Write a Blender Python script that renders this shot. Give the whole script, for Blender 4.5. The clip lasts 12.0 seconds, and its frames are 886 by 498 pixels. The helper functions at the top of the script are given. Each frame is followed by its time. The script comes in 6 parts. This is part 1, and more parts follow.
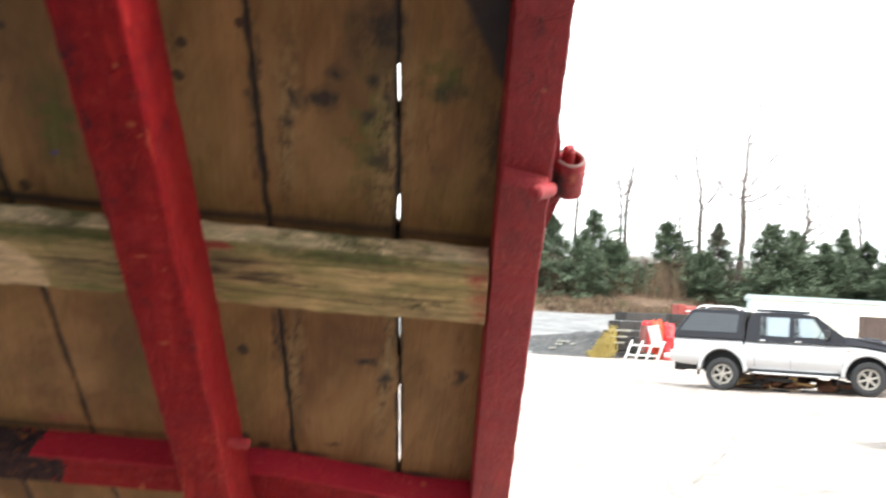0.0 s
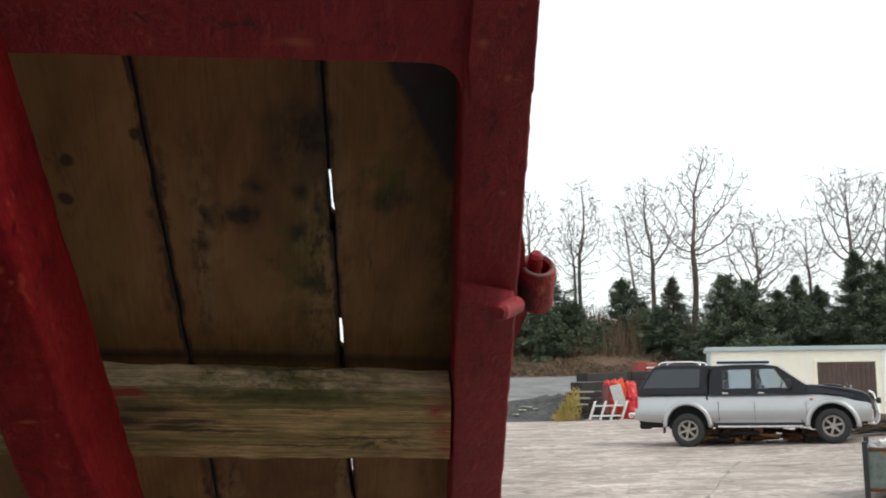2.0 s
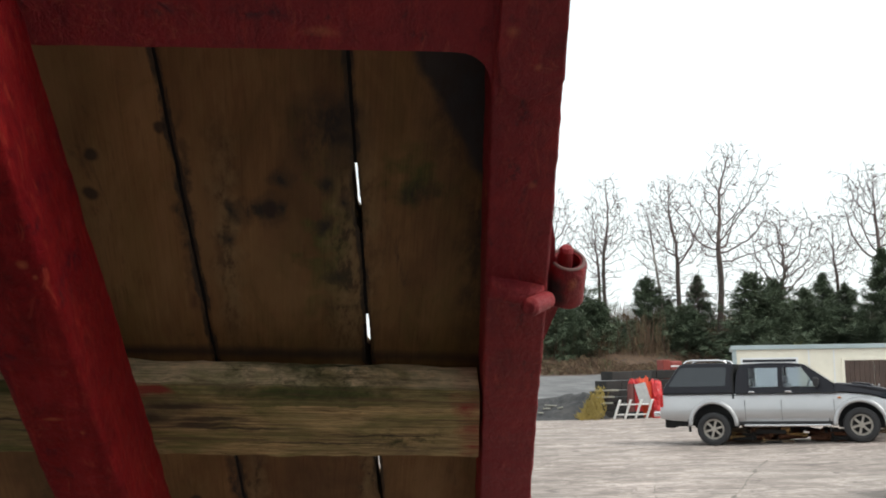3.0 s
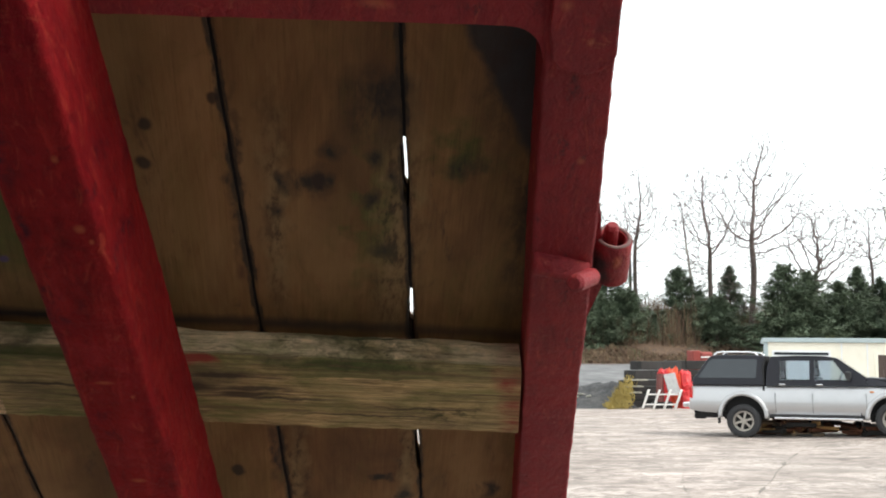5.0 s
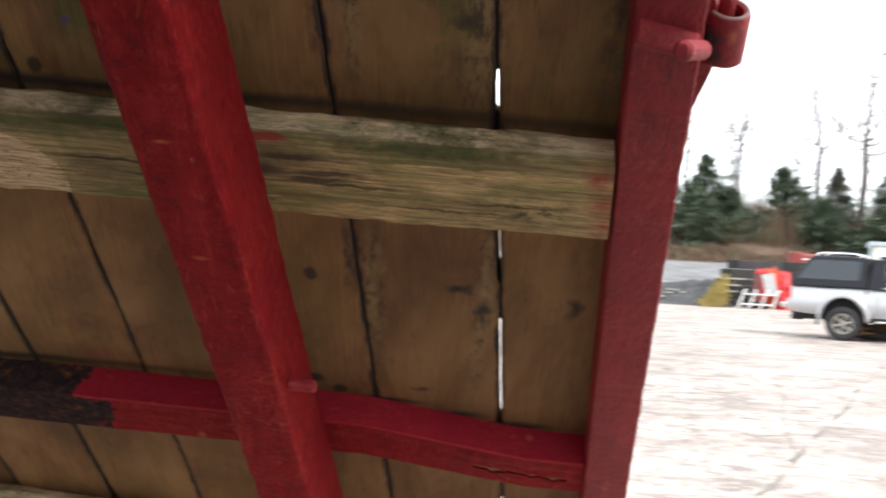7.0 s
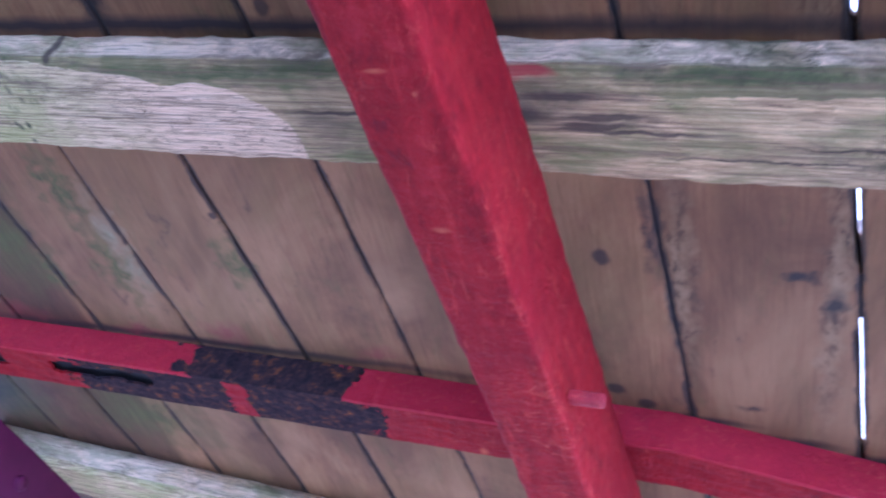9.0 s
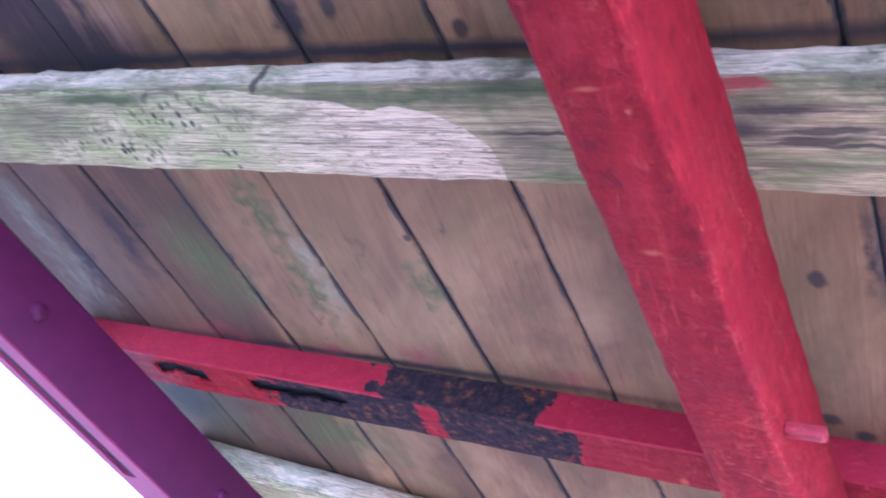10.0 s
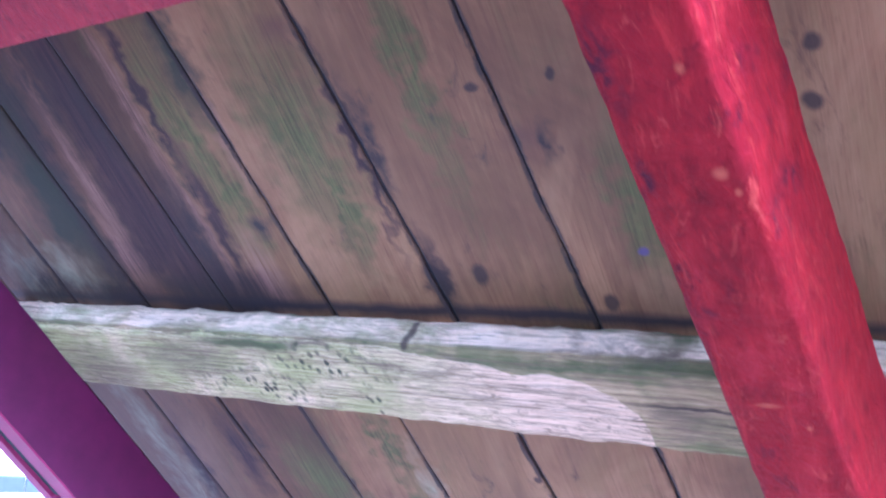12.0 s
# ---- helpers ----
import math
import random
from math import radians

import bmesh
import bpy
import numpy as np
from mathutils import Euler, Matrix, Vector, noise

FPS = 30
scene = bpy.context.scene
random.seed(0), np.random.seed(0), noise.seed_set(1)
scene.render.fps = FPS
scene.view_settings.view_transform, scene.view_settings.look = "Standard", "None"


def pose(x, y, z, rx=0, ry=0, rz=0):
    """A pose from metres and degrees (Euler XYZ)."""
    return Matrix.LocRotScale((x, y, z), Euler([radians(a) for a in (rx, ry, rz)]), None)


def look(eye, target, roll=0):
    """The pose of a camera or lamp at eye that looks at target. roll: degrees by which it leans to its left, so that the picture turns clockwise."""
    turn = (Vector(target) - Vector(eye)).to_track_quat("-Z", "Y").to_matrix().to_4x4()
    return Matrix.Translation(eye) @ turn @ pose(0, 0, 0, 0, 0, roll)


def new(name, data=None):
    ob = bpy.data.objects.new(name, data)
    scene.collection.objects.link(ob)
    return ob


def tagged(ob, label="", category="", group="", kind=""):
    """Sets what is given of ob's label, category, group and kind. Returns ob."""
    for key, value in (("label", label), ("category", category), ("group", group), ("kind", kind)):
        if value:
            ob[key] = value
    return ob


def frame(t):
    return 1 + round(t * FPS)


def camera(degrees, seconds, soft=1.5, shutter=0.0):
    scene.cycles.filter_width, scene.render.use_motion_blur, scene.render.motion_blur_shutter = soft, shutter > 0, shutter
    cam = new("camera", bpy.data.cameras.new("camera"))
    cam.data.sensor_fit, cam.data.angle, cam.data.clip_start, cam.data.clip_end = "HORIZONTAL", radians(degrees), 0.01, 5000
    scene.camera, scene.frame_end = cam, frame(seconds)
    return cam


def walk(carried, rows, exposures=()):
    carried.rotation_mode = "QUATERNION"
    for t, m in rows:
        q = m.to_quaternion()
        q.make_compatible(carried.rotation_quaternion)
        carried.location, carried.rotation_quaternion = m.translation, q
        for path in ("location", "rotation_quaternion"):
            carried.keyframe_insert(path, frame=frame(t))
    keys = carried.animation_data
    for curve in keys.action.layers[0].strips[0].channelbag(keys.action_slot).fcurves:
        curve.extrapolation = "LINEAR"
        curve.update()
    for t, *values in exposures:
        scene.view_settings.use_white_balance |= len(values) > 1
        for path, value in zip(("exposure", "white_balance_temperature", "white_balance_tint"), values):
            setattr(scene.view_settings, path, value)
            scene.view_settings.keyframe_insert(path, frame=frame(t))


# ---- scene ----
# The camera's rows are given in the frame of the tilted trailer bed:
# x across the bed, y down its slope, z through its floor.
import collections

BED = pose(0.0166, 1.2042, 1.5829, -43.131, 2.063, 0.0)
cam = camera(47.3, 12.0, 1.9, 0.5)
PATH = [
    (0, (-0.036, -0.942, -1.028), (0.105, 0.426, 0.424), 1.0),
    (0.3, (-0.032, -0.909, -0.943), (0.191, 0.393, 0.559), -3.6),
    (0.5, (-0.035, -0.902, -0.902), (0.217, 0.355, 0.634), -5.1),
    (1, (-0.024, -0.862, -0.857), (0.24, 0.392, 0.679), -6.1),
    (1.5, (-0.015, -0.856, -0.848), (0.246, 0.394, 0.692), -6.5),
    (2, (-0.02, -0.861, -0.846), (0.202, 0.395, 0.695), -5.8),
    (2.5, (-0.021, -0.853, -0.843), (0.172, 0.415, 0.691), -5.0),
    (3, (-0.023, -0.845, -0.834), (0.153, 0.417, 0.708), -4.4),
    (5, (-0.039, -0.839, -0.846), (0.078, 0.449, 0.68), -1.2),
    (5.5, (-0.051, -0.828, -0.851), (0.047, 0.493, 0.648), 0.2),
    (6, (-0.059, -0.804, -0.859), (0.049, 0.568, 0.591), 1.0),
    (6.5, (-0.063, -0.771, -0.869), (0.038, 0.659, 0.525), 1.3),
    (7, (-0.015, -0.693, -0.851), (-0.073, 0.763, 0.519), 6.7),
    (7.2, (0.015, -0.680, -0.825), (-0.192, 0.771, 0.536), 9.8),
    (8.8, (-0.002, -0.490, -0.694), (-0.653, 0.898, 0.590), 22.5),
    (9, (-0.005, -0.471, -0.683), (-0.715, 0.918, 0.569), 22.6),
    (9.5, (-0.021, -0.454, -0.671), (-0.925, 0.871, 0.524), 27.0),
    (10, (-0.038, -0.466, -0.676), (-1.055, 0.808, 0.483), 29.3),
    (10.5, (-0.058, -0.488, -0.686), (-1.138, 0.726, 0.479), 31.8),
    (11, (-0.07, -0.526, -0.673), (-1.143, 0.599, 0.585), 32.4),
    (11.5, (-0.091, -0.555, -0.662), (-1.181, 0.511, 0.632), 33.9),
    (12, (-0.1, -0.602, -0.668), (-1.215, 0.416, 0.644), 35.7),
]
EXPOSURES = [(0.0, 1.7, 6500, 7), (0.3, 1.05, 6500, 7), (0.6, 0.78, 6500, 7), (1.2, 0.32, 6500, 7), (2.0, 0.1, 6500, 7), (3.2, 0.05, 6500, 7), (4.8, 0.45, 6500, 7),
             (5.5, 0.98, 6500, 7), (6.5, 1.02, 6500, 9), (6.9, 1.05, 6400, 10), (7.2, 1.35, 6200, 12), (8.8, 2.62, 4060, 30), (9.1, 2.7, 4080, 30), (9.6, 3.03, 4120, 30), (10.0, 3.1, 4120, 30), (10.5, 2.85, 4120, 30), (11.0, 2.55, 4120, 30),
             (11.5, 2.68, 4120, 30), (12.0, 3.22, 4100, 31)]
walk(cam, [(t, BED @ look(eye, target, roll)) for t, eye, target, roll in PATH], EXPOSURES)

# ---- overcast daylight ----
world = bpy.data.worlds.new("sky")
scene.world = world
world.use_nodes = True
wn, wl = world.node_tree.nodes, world.node_tree.links
wn.clear()
sky = wn.new("ShaderNodeTexSky")
sky.sky_type, sky.sun_disc = "NISHITA", False
sky.sun_elevation, sky.sun_rotation = radians(47), radians(119)
sky.dust_density = 6.0
cloud = wn.new("ShaderNodeMix")
cloud.data_type = "RGBA"
cloud.inputs[0].default_value = 0.8
cloud.inputs[7].default_value = (8.6, 9.0, 9.1, 1)
sky_bg = wn.new("ShaderNodeBackground")
sky_bg.inputs["Strength"].default_value = 0.15
sky_out = wn.new("ShaderNodeOutputWorld")
wl.new(sky.outputs[0], cloud.inputs[6])
wl.new(cloud.outputs[2], sky_bg.inputs["Color"])
wl.new(sky_bg.outputs[0], sky_out.inputs["Surface"])
sun = new("sun", bpy.data.lights.new("sun", "SUN"))
sun.data.energy, sun.data.angle, sun.data.color = 1.2, radians(25), (1.0, 0.96, 0.9)
sun.matrix_world = look((16, -9, 20), (0, 0, 0))


# ---- materials ----
class Mat:
    """A small builder for node materials in object coordinates."""

    def __init__(self, name, rough=0.7, metal=0.0):
        self.mat = bpy.data.materials.new(name)
        self.mat.use_nodes = True
        self.t = self.mat.node_tree
        self.t.nodes.clear()
        self.out = self.node("ShaderNodeOutputMaterial")
        self.bsdf = self.node("ShaderNodeBsdfPrincipled")
        self.link(self.bsdf.outputs[0], self.out.inputs[0])
        self.bsdf.inputs["Roughness"].default_value = rough
        self.bsdf.inputs["Metallic"].default_value = metal
        self.co = self.node("ShaderNodeTexCoord").outputs["Object"]

    def node(self, kind):
        return self.t.nodes.new(kind)

    def link(self, a, b):
        self.t.links.new(a, b)

    def put(self, socket, value):
        if hasattr(value, "is_linked"):
            self.link(value, socket)
        else:
            socket.default_value = value

    def scaled(self, sx, sy, sz, shift=True):
        m = self.node("ShaderNodeMapping")
        m.inputs["Scale"].default_value = (sx, sy, sz)
        self.link(self.co, m.inputs["Vector"])
        if shift:
            info = self.node("ShaderNodeObjectInfo")
            mul = self.node("ShaderNodeMath")
            mul.operation = "MULTIPLY"
            mul.inputs[1].default_value = 37.0
            self.link(info.outputs["Random"], mul.inputs[0])
            comb = self.node("ShaderNodeCombineXYZ")
            for k in range(3):
                self.link(mul.outputs[0], comb.inputs[k])
            self.link(comb.outputs[0], m.inputs["Location"])
        return m.outputs[0]

    def noise(self, scale, detail=5.0, rough=0.6, vec=None, distort=0.0):
        n = self.node("ShaderNodeTexNoise")
        n.inputs["Scale"].default_value = scale
        n.inputs["Detail"].default_value = detail
        n.inputs["Roughness"].default_value = rough
        n.inputs["Distortion"].default_value = distort
        self.link(vec if vec is not None else self.co, n.inputs["Vector"])
        return n.outputs["Fac"]

    def voronoi(self, scale, vec=None):
        n = self.node("ShaderNodeTexVoronoi")
        n.inputs["Scale"].default_value = scale
        self.link(vec if vec is not None else self.co, n.inputs["Vector"])
        return n.outputs["Distance"]

    def ramp(self, fac, *stops):
        r = self.node("ShaderNodeValToRGB")
        e = r.color_ramp.elements
        while len(e) < len(stops):
            e.new(0.5)
        for el, (p, c) in zip(e, stops):
            el.position = p
            el.color = (*c, 1) if isinstance(c, tuple) else (c, c, c, 1)
        self.link(fac, r.inputs[0])
        return r.outputs[0]

    def mix(self, fac, a, b, mode="MIX"):
        m = self.node("ShaderNodeMix")
        m.data_type, m.blend_type = "RGBA", mode
        self.put(m.inputs[0], fac)
        for s, v in ((m.inputs[6], a), (m.inputs[7], b)):
            self.put(s, (*v, 1) if isinstance(v, tuple) else v)
        return m.outputs[2]

    def math(self, op, a, b=0.0, c=0.0):
        m = self.node("ShaderNodeMath")
        m.operation = op
        for s, v in zip(m.inputs, (a, b, c)):
            self.put(s, v)
        return m.outputs[0]

    def axis(self, k):
        s = self.node("ShaderNodeSeparateXYZ")
        self.link(self.co, s.inputs[0])
        return s.outputs[k]

    def spots(self, places, soft=0.35, wobble=0.012):
        """A mask of round or oval marks at (x, y, half width, half length) in metres, with uneven edges."""
        n = self.node("ShaderNodeTexNoise")
        n.inputs["Scale"].default_value, n.inputs["Detail"].default_value = 38.0, 4.0
        self.link(self.co, n.inputs["Vector"])
        shift = self.node("ShaderNodeVectorMath")
        shift.operation = "MULTIPLY_ADD"
        shift.inputs[1].default_value = (wobble * 2, wobble * 2, 0)
        shift.inputs[2].default_value = (-wobble, -wobble, 0)
        self.link(n.outputs["Color"], shift.inputs[0])
        moved = self.node("ShaderNodeVectorMath")
        self.link(self.co, moved.inputs[0])
        self.link(shift.outputs[0], moved.inputs[1])
        total = None
        for x, y, rx, ry in places:
            f = self.node("ShaderNodeVectorMath")
            f.operation = "MULTIPLY_ADD"
            f.inputs[1].default_value = (1 / rx, 1 / ry, 0)
            f.inputs[2].default_value = (-x / rx, -y / ry, 0)
            self.link(moved.outputs[0], f.inputs[0])
            d = self.node("ShaderNodeVectorMath")
            d.operation = "LENGTH"
            self.link(f.outputs[0], d.inputs[0])
            total = d.outputs["Value"] if total is None else self.math("MINIMUM", total, d.outputs["Value"])
        return self.ramp(total, (1.0 - soft, 1.0), (1.0, 0.0))

    def random(self):
        return self.node("ShaderNodeObjectInfo").outputs["Random"]

    def island(self):
        return self.node("ShaderNodeNewGeometry").outputs["Random Per Island"]

    def done(self, color, height=None, strength=0.3, dist=0.002, rough=None):
        self.put(self.bsdf.inputs["Base Color"], (*color, 1) if isinstance(color, tuple) else color)
        if rough is not None:
            self.put(self.bsdf.inputs["Roughness"], rough)
        if height is not None:
            b = self.node("ShaderNodeBump")
            b.inputs["Strength"].default_value, b.inputs["Distance"].default_value = strength, dist
            self.link(height, b.inputs["Height"])
            self.link(b.outputs[0], self.bsdf.inputs["Normal"])
        return self.mat


def plain(name, color, rough=0.6, metal=0.0, grain=40.0, vary=0.25):
    """Paint, plastic or metal with faint dirt at two scales."""
    m = Mat(name, rough, metal)
    big = m.noise(grain * 0.08, 4)
    fine = m.noise(grain, 5)
    dirt = m.math("ADD", m.math("MULTIPLY", big, 0.6), m.math("MULTIPLY", fine, 0.4))
    lo = tuple(c * (1 - vary) for c in color)
    hi = tuple(min(1, c * (1 + vary * 0.6)) for c in color)
    return m.done(m.ramp(dirt, (0.3, lo), (0.7, hi)), fine, 0.08, 0.002)


def plank_material():
    """Weathered brown softwood boards: long grain, knots, algae, mould along the joints, red overspray."""
    m = Mat("weathered plank", 0.8)
    lengthwise = m.scaled(1.0, 0.03, 1.0)
    grain = m.noise(240.0, 8, 0.7, lengthwise, 1.2)
    bands = m.noise(34.0, 5, 0.6, lengthwise, 2.2)
    blotch = m.noise(5.0, 7, 0.66, m.scaled(1.0, 0.5, 1.0), 0.7)
    growth = m.noise(5.5, 2, 0.4, m.scaled(1.0, 0.11, 1.0), 0.8)
    rings = m.math("SINE", m.math("MULTIPLY", growth, 110.0))
    base = m.ramp(grain, (0.32, (0.185, 0.105, 0.045)), (0.44, (0.248, 0.147, 0.063)), (0.56, (0.28, 0.172, 0.076)), (0.72, (0.33, 0.208, 0.094)))
    base = m.mix(m.ramp(rings, (0.5, 0.0), (1.0, 0.22)), base, (0.15, 0.082, 0.036))
    base = m.mix(m.ramp(bands, (0.45, 0.0), (0.75, 0.35)), base, (0.20, 0.11, 0.055))
    base = m.mix(m.ramp(blotch, (0.34, 0.85), (0.54, 0.0)), base, (0.115, 0.062, 0.028))
    base = m.mix(m.ramp(blotch, (0.54, 0.0), (0.72, 0.55)), base, (0.44, 0.30, 0.145))
    dash = m.noise(150.0, 4, 0.6, m.scaled(1.0, 0.1, 1.0), 0.4)
    base = m.mix(m.ramp(dash, (0.58, 0.0), (0.68, 0.3)), base, (0.10, 0.05, 0.028))
    ochre = m.noise(9.0, 6, 0.7, m.scaled(1.0, 0.4, 1.0), 0.6)
    base = m.mix(m.ramp(ochre, (0.5, 0.0), (0.68, 0.4)), base, (0.23, 0.155, 0.06))
    worn = m.noise(3.2, 4, 0.6, m.scaled(1.6, 0.7, 1.0), 0.9)
    base = m.mix(m.ramp(worn, (0.5, 0.0), (0.64, 0.45)), base, (0.40, 0.275, 0.14))
    olive = m.noise(4.4, 5, 0.62, m.scaled(1.5, 0.6, 1.0), 1.1)
    base = m.mix(m.ramp(olive, (0.48, 0.0), (0.66, 0.45)), base, (0.19, 0.14, 0.045))
    # Broad brown patches put weaker light at the high end into the colour.
    damp_and_dim = m.spots([(-0.72, -0.24, 0.42, 0.20), (-0.86, -0.34, 0.16, 0.10), (-0.62, -0.31, 0.12, 0.12), (-0.46, -0.30, 0.08, 0.14), (-0.58, -0.13, 0.09, 0.07), (-1.02, 0.30, 0.11, 0.12), (-0.40, 0.30, 0.06, 0.16)], 0.95, 0.05)
    base = m.mix(m.math("MULTIPLY", damp_and_dim, m.ramp(blotch, (0.35, 0.85), (0.62, 0.3))), base, (0.14, 0.079, 0.032))
    tone = m.ramp(m.random(), (0.0, (0.90, 0.75, 0.60)), (0.5, (1.07, 0.895, 0.73)), (1.0, (1.22, 1.02, 0.83)))
    base = m.mix(1.0, base, tone, "MULTIPLY")
    # Boards on the left multiplied darker: the dimmer light there is painted.
    dim_left = m.ramp(m.math("MULTIPLY", m.axis(0), -1.0), (0.98, (1.0, 1.0, 1.0)), (1.06, (0.44, 0.42, 0.43)))
    base = m.mix(1.0, base, dim_left, "MULTIPLY")
    green = m.spots([(-0.935, -0.24, 0.05, 0.22), (-0.92, -0.17, 0.035, 0.12), (-0.785, -0.24, 0.075, 0.18), (-0.765, -0.14, 0.035, 0.10), (-0.62, -0.3, 0.03, 0.2), (-0.445, -0.14, 0.035, 0.12), (-1.04, 0.34, 0.085, 0.13), (-0.99, 0.40, 0.04, 0.05), (-0.882, 0.23, 0.03, 0.10), (-0.87, 0.37, 0.03, 0.14), (-0.045, -0.17, 0.03, 0.14), (0.035, -0.255, 0.035, 0.05),
                     (-1.29, 0.75, 0.12, 0.12), (-1.0, 0.74, 0.16, 0.11), (-0.676, 0.34, 0.025, 0.06), (-0.80, 0.66, 0.07, 0.05)], 0.95, 0.06)
    patchy = m.noise(15.0, 8, 0.75, m.scaled(1.0, 0.45, 1.0), 0.8)
    algae = m.math("MAXIMUM", m.math("MULTIPLY", green, m.ramp(patchy, (0.32, 0.45), (0.50, 1.0))), m.ramp(patchy, (0.55, 0.0), (0.72, 0.45)))
    base = m.mix(algae, base, m.ramp(grain, (0.38, (0.062, 0.062, 0.011)), (0.6, (0.125, 0.122, 0.026))))
    speck = m.noise(60.0, 7, 0.75, m.scaled(1.0, 0.4, 1.0), 0.2)
    strip = m.spots([(-0.025, -0.14, 0.035, 0.24), (0.006, 0.3, 0.018, 0.28), (-0.155, -0.16, 0.02, 0.2), (-0.14, 0.3, 0.02, 0.2), (-0.33, 0.3, 0.02, 0.25)], 0.9, 0.02)
    base = m.mix(m.math("MULTIPLY", strip, 0.75), base, m.ramp(speck, (0.42, (0.045, 0.032, 0.018)), (0.52, (0.27, 0.18, 0.08)), (0.7, (0.38, 0.265, 0.125))))
    # Purple and green stains, spread and deepened to paint dimmer light up here.
    purple = m.spots([(-1.09, -0.13, 0.09, 0.17), (-0.96, -0.015, 0.10, 0.04), (-1.13, -0.07, 0.10, 0.06), (-1.01, -0.03, 0.12, 0.05), (-1.2, -0.28, 0.04, 0.3), (-0.97, -0.3, 0.012, 0.2), (-1.085, -0.22, 0.06, 0.5), (-0.955, -0.03, 0.06, 0.04), (-1.22, -0.01, 0.12, 0.03), (-0.69, -0.05, 0.018, 0.07), (-0.718, -0.2, 0.010, 0.16), (-1.05, -0.1, 0.05, 0.16), (-0.965, -0.12, 0.02, 0.16), (-1.04, -0.04, 0.10, 0.045), (-1.31, 0.354, 0.03, 0.12), (-1.18, 0.3, 0.03, 0.12)], 0.7, 0.025)
    base = m.mix(m.math("MULTIPLY", purple, m.ramp(bands, (0.3, 1.0), (0.65, 0.85))), base, m.ramp(grain, (0.36, (0.015, 0.007, 0.007)), (0.6, (0.055, 0.024, 0.019))))
    deep = m.spots([(-1.23, -0.16, 0.06, 0.2), (-1.25, -0.12, 0.05, 0.08), (-1.25, -0.33, 0.1, 0.16), (-0.895, -0.33, 0.03, 0.1), (-1.33, 0.72, 0.1, 0.1)], 0.7, 0.03)
    base = m.mix(m.math("MULTIPLY", deep, m.ramp(patchy, (0.3, 0.8), (0.55, 1.0))), base, (0.032, 0.034, 0.014))
    spared = m.spots([(-0.998, -0.28, 0.017, 0.2), (-0.99, -0.12, 0.012, 0.12), (-1.145, -0.2, 0.02, 0.24), (-1.162, -0.08, 0.022, 0.1), (-0.93, -0.05, 0.03, 0.08), (-0.885, -0.24, 0.012, 0.1)], 0.9, 0.015)
    base = m.mix(m.math("MULTIPLY", spared, m.ramp(grain, (0.4, 0.2), (0.55, 0.7))), base, (0.30, 0.162, 0.098))
    ring = m.spots([(-0.532, -0.203, 0.035, 0.026), (-0.195, -0.075, 0.012, 0.016), (-0.75, -0.34, 0.03, 0.02)], 0.9, 0.02)
    base = m.mix(m.math("MULTIPLY", ring, 0.7), base, (0.12, 0.05, 0.026))
    pale = m.spots([(-1.365, 0.30, 0.04, 0.26), (-1.345, 0.42, 0.04, 0.14), (-1.30, -0.04, 0.08, 0.06), (-1.39, -0.03, 0.07, 0.09), (-0.845, 0.33, 0.022, 0.13)], 0.9, 0.04)
    base = m.mix(m.math("MULTIPLY", pale, m.ramp(patchy, (0.38, 0.1), (0.6, 0.65))), base, (0.34, 0.33, 0.19))
    mould = m.noise(17.0, 7, 0.75, m.scaled(1.2, 0.45, 1.0), 1.0)
    base = m.mix(m.ramp(mould, (0.60, 0.0), (0.75, 0.85)), base, (0.03, 0.022, 0.018))
    # The first two marks darken the last board beside the side rail.
    stain = m.spots([(0.088, -0.38, 0.06, 0.16), (0.118, -0.2, 0.035, 0.26), (-1.07, -0.27, 0.03, 0.11), (-1.01, -0.10, 0.035, 0.12), (-1.05, -0.02, 0.12, 0.03), (-0.69, -0.03, 0.025, 0.05),
                     (-1.20, -0.06, 0.03, 0.16), (-1.13, -0.33, 0.05, 0.12), (-1.28, -0.3, 0.06, 0.12), (-0.98, 0.0, 0.05, 0.04), (-1.36, -0.02, 0.08, 0.05), (-0.166, 0.24, 0.012, 0.08), (-0.195, -0.2, 0.010, 0.14), (-0.70, -0.21, 0.014, 0.10), (-0.51, -0.2, 0.012, 0.03), (-1.14, 0.26, 0.016, 0.07), (-0.05, -0.3, 0.05, 0.06), (-0.11, -0.21, 0.025, 0.025), (-0.135, -0.205, 0.012, 0.022), (-0.027, 0.287, 0.022, 0.010), (-0.068, 0.506, 0.02, 0.010), (0.121, 0.302, 0.014, 0.03), (0.04, -0.238, 0.03, 0.022)], 0.8, 0.02)
    base = m.mix(m.math("MULTIPLY", stain, m.ramp(speck, (0.36, 0.15), (0.54, 0.95))), base, (0.034, 0.022, 0.016))
    mildew = m.spots([(-0.097, -0.249, 0.020, 0.014), (-0.119, -0.206, 0.013, 0.019), (-0.096, -0.211, 0.008, 0.012), (-0.052, -0.243, 0.014, 0.016), (-0.15, -0.205, 0.008, 0.02), (-0.045, -0.32, 0.028, 0.04), (-0.03, -0.22, 0.010, 0.02),
                      (-0.201, -0.194, 0.009, 0.03), (-0.15, -0.17, 0.012, 0.014), (-0.04, -0.12, 0.018, 0.015), (-0.055, -0.19, 0.010, 0.018), (-0.898, -0.117, 0.022, 0.02), (-0.691, -0.228, 0.010, 0.015), (-0.031, 0.288, 0.022, 0.007), (0.005, 0.32, 0.012, 0.03)], 0.85, 0.016)
    base = m.mix(m.math("MULTIPLY", mildew, m.ramp(speck, (0.34, 0.35), (0.52, 0.95))), base, (0.03, 0.024, 0.018))
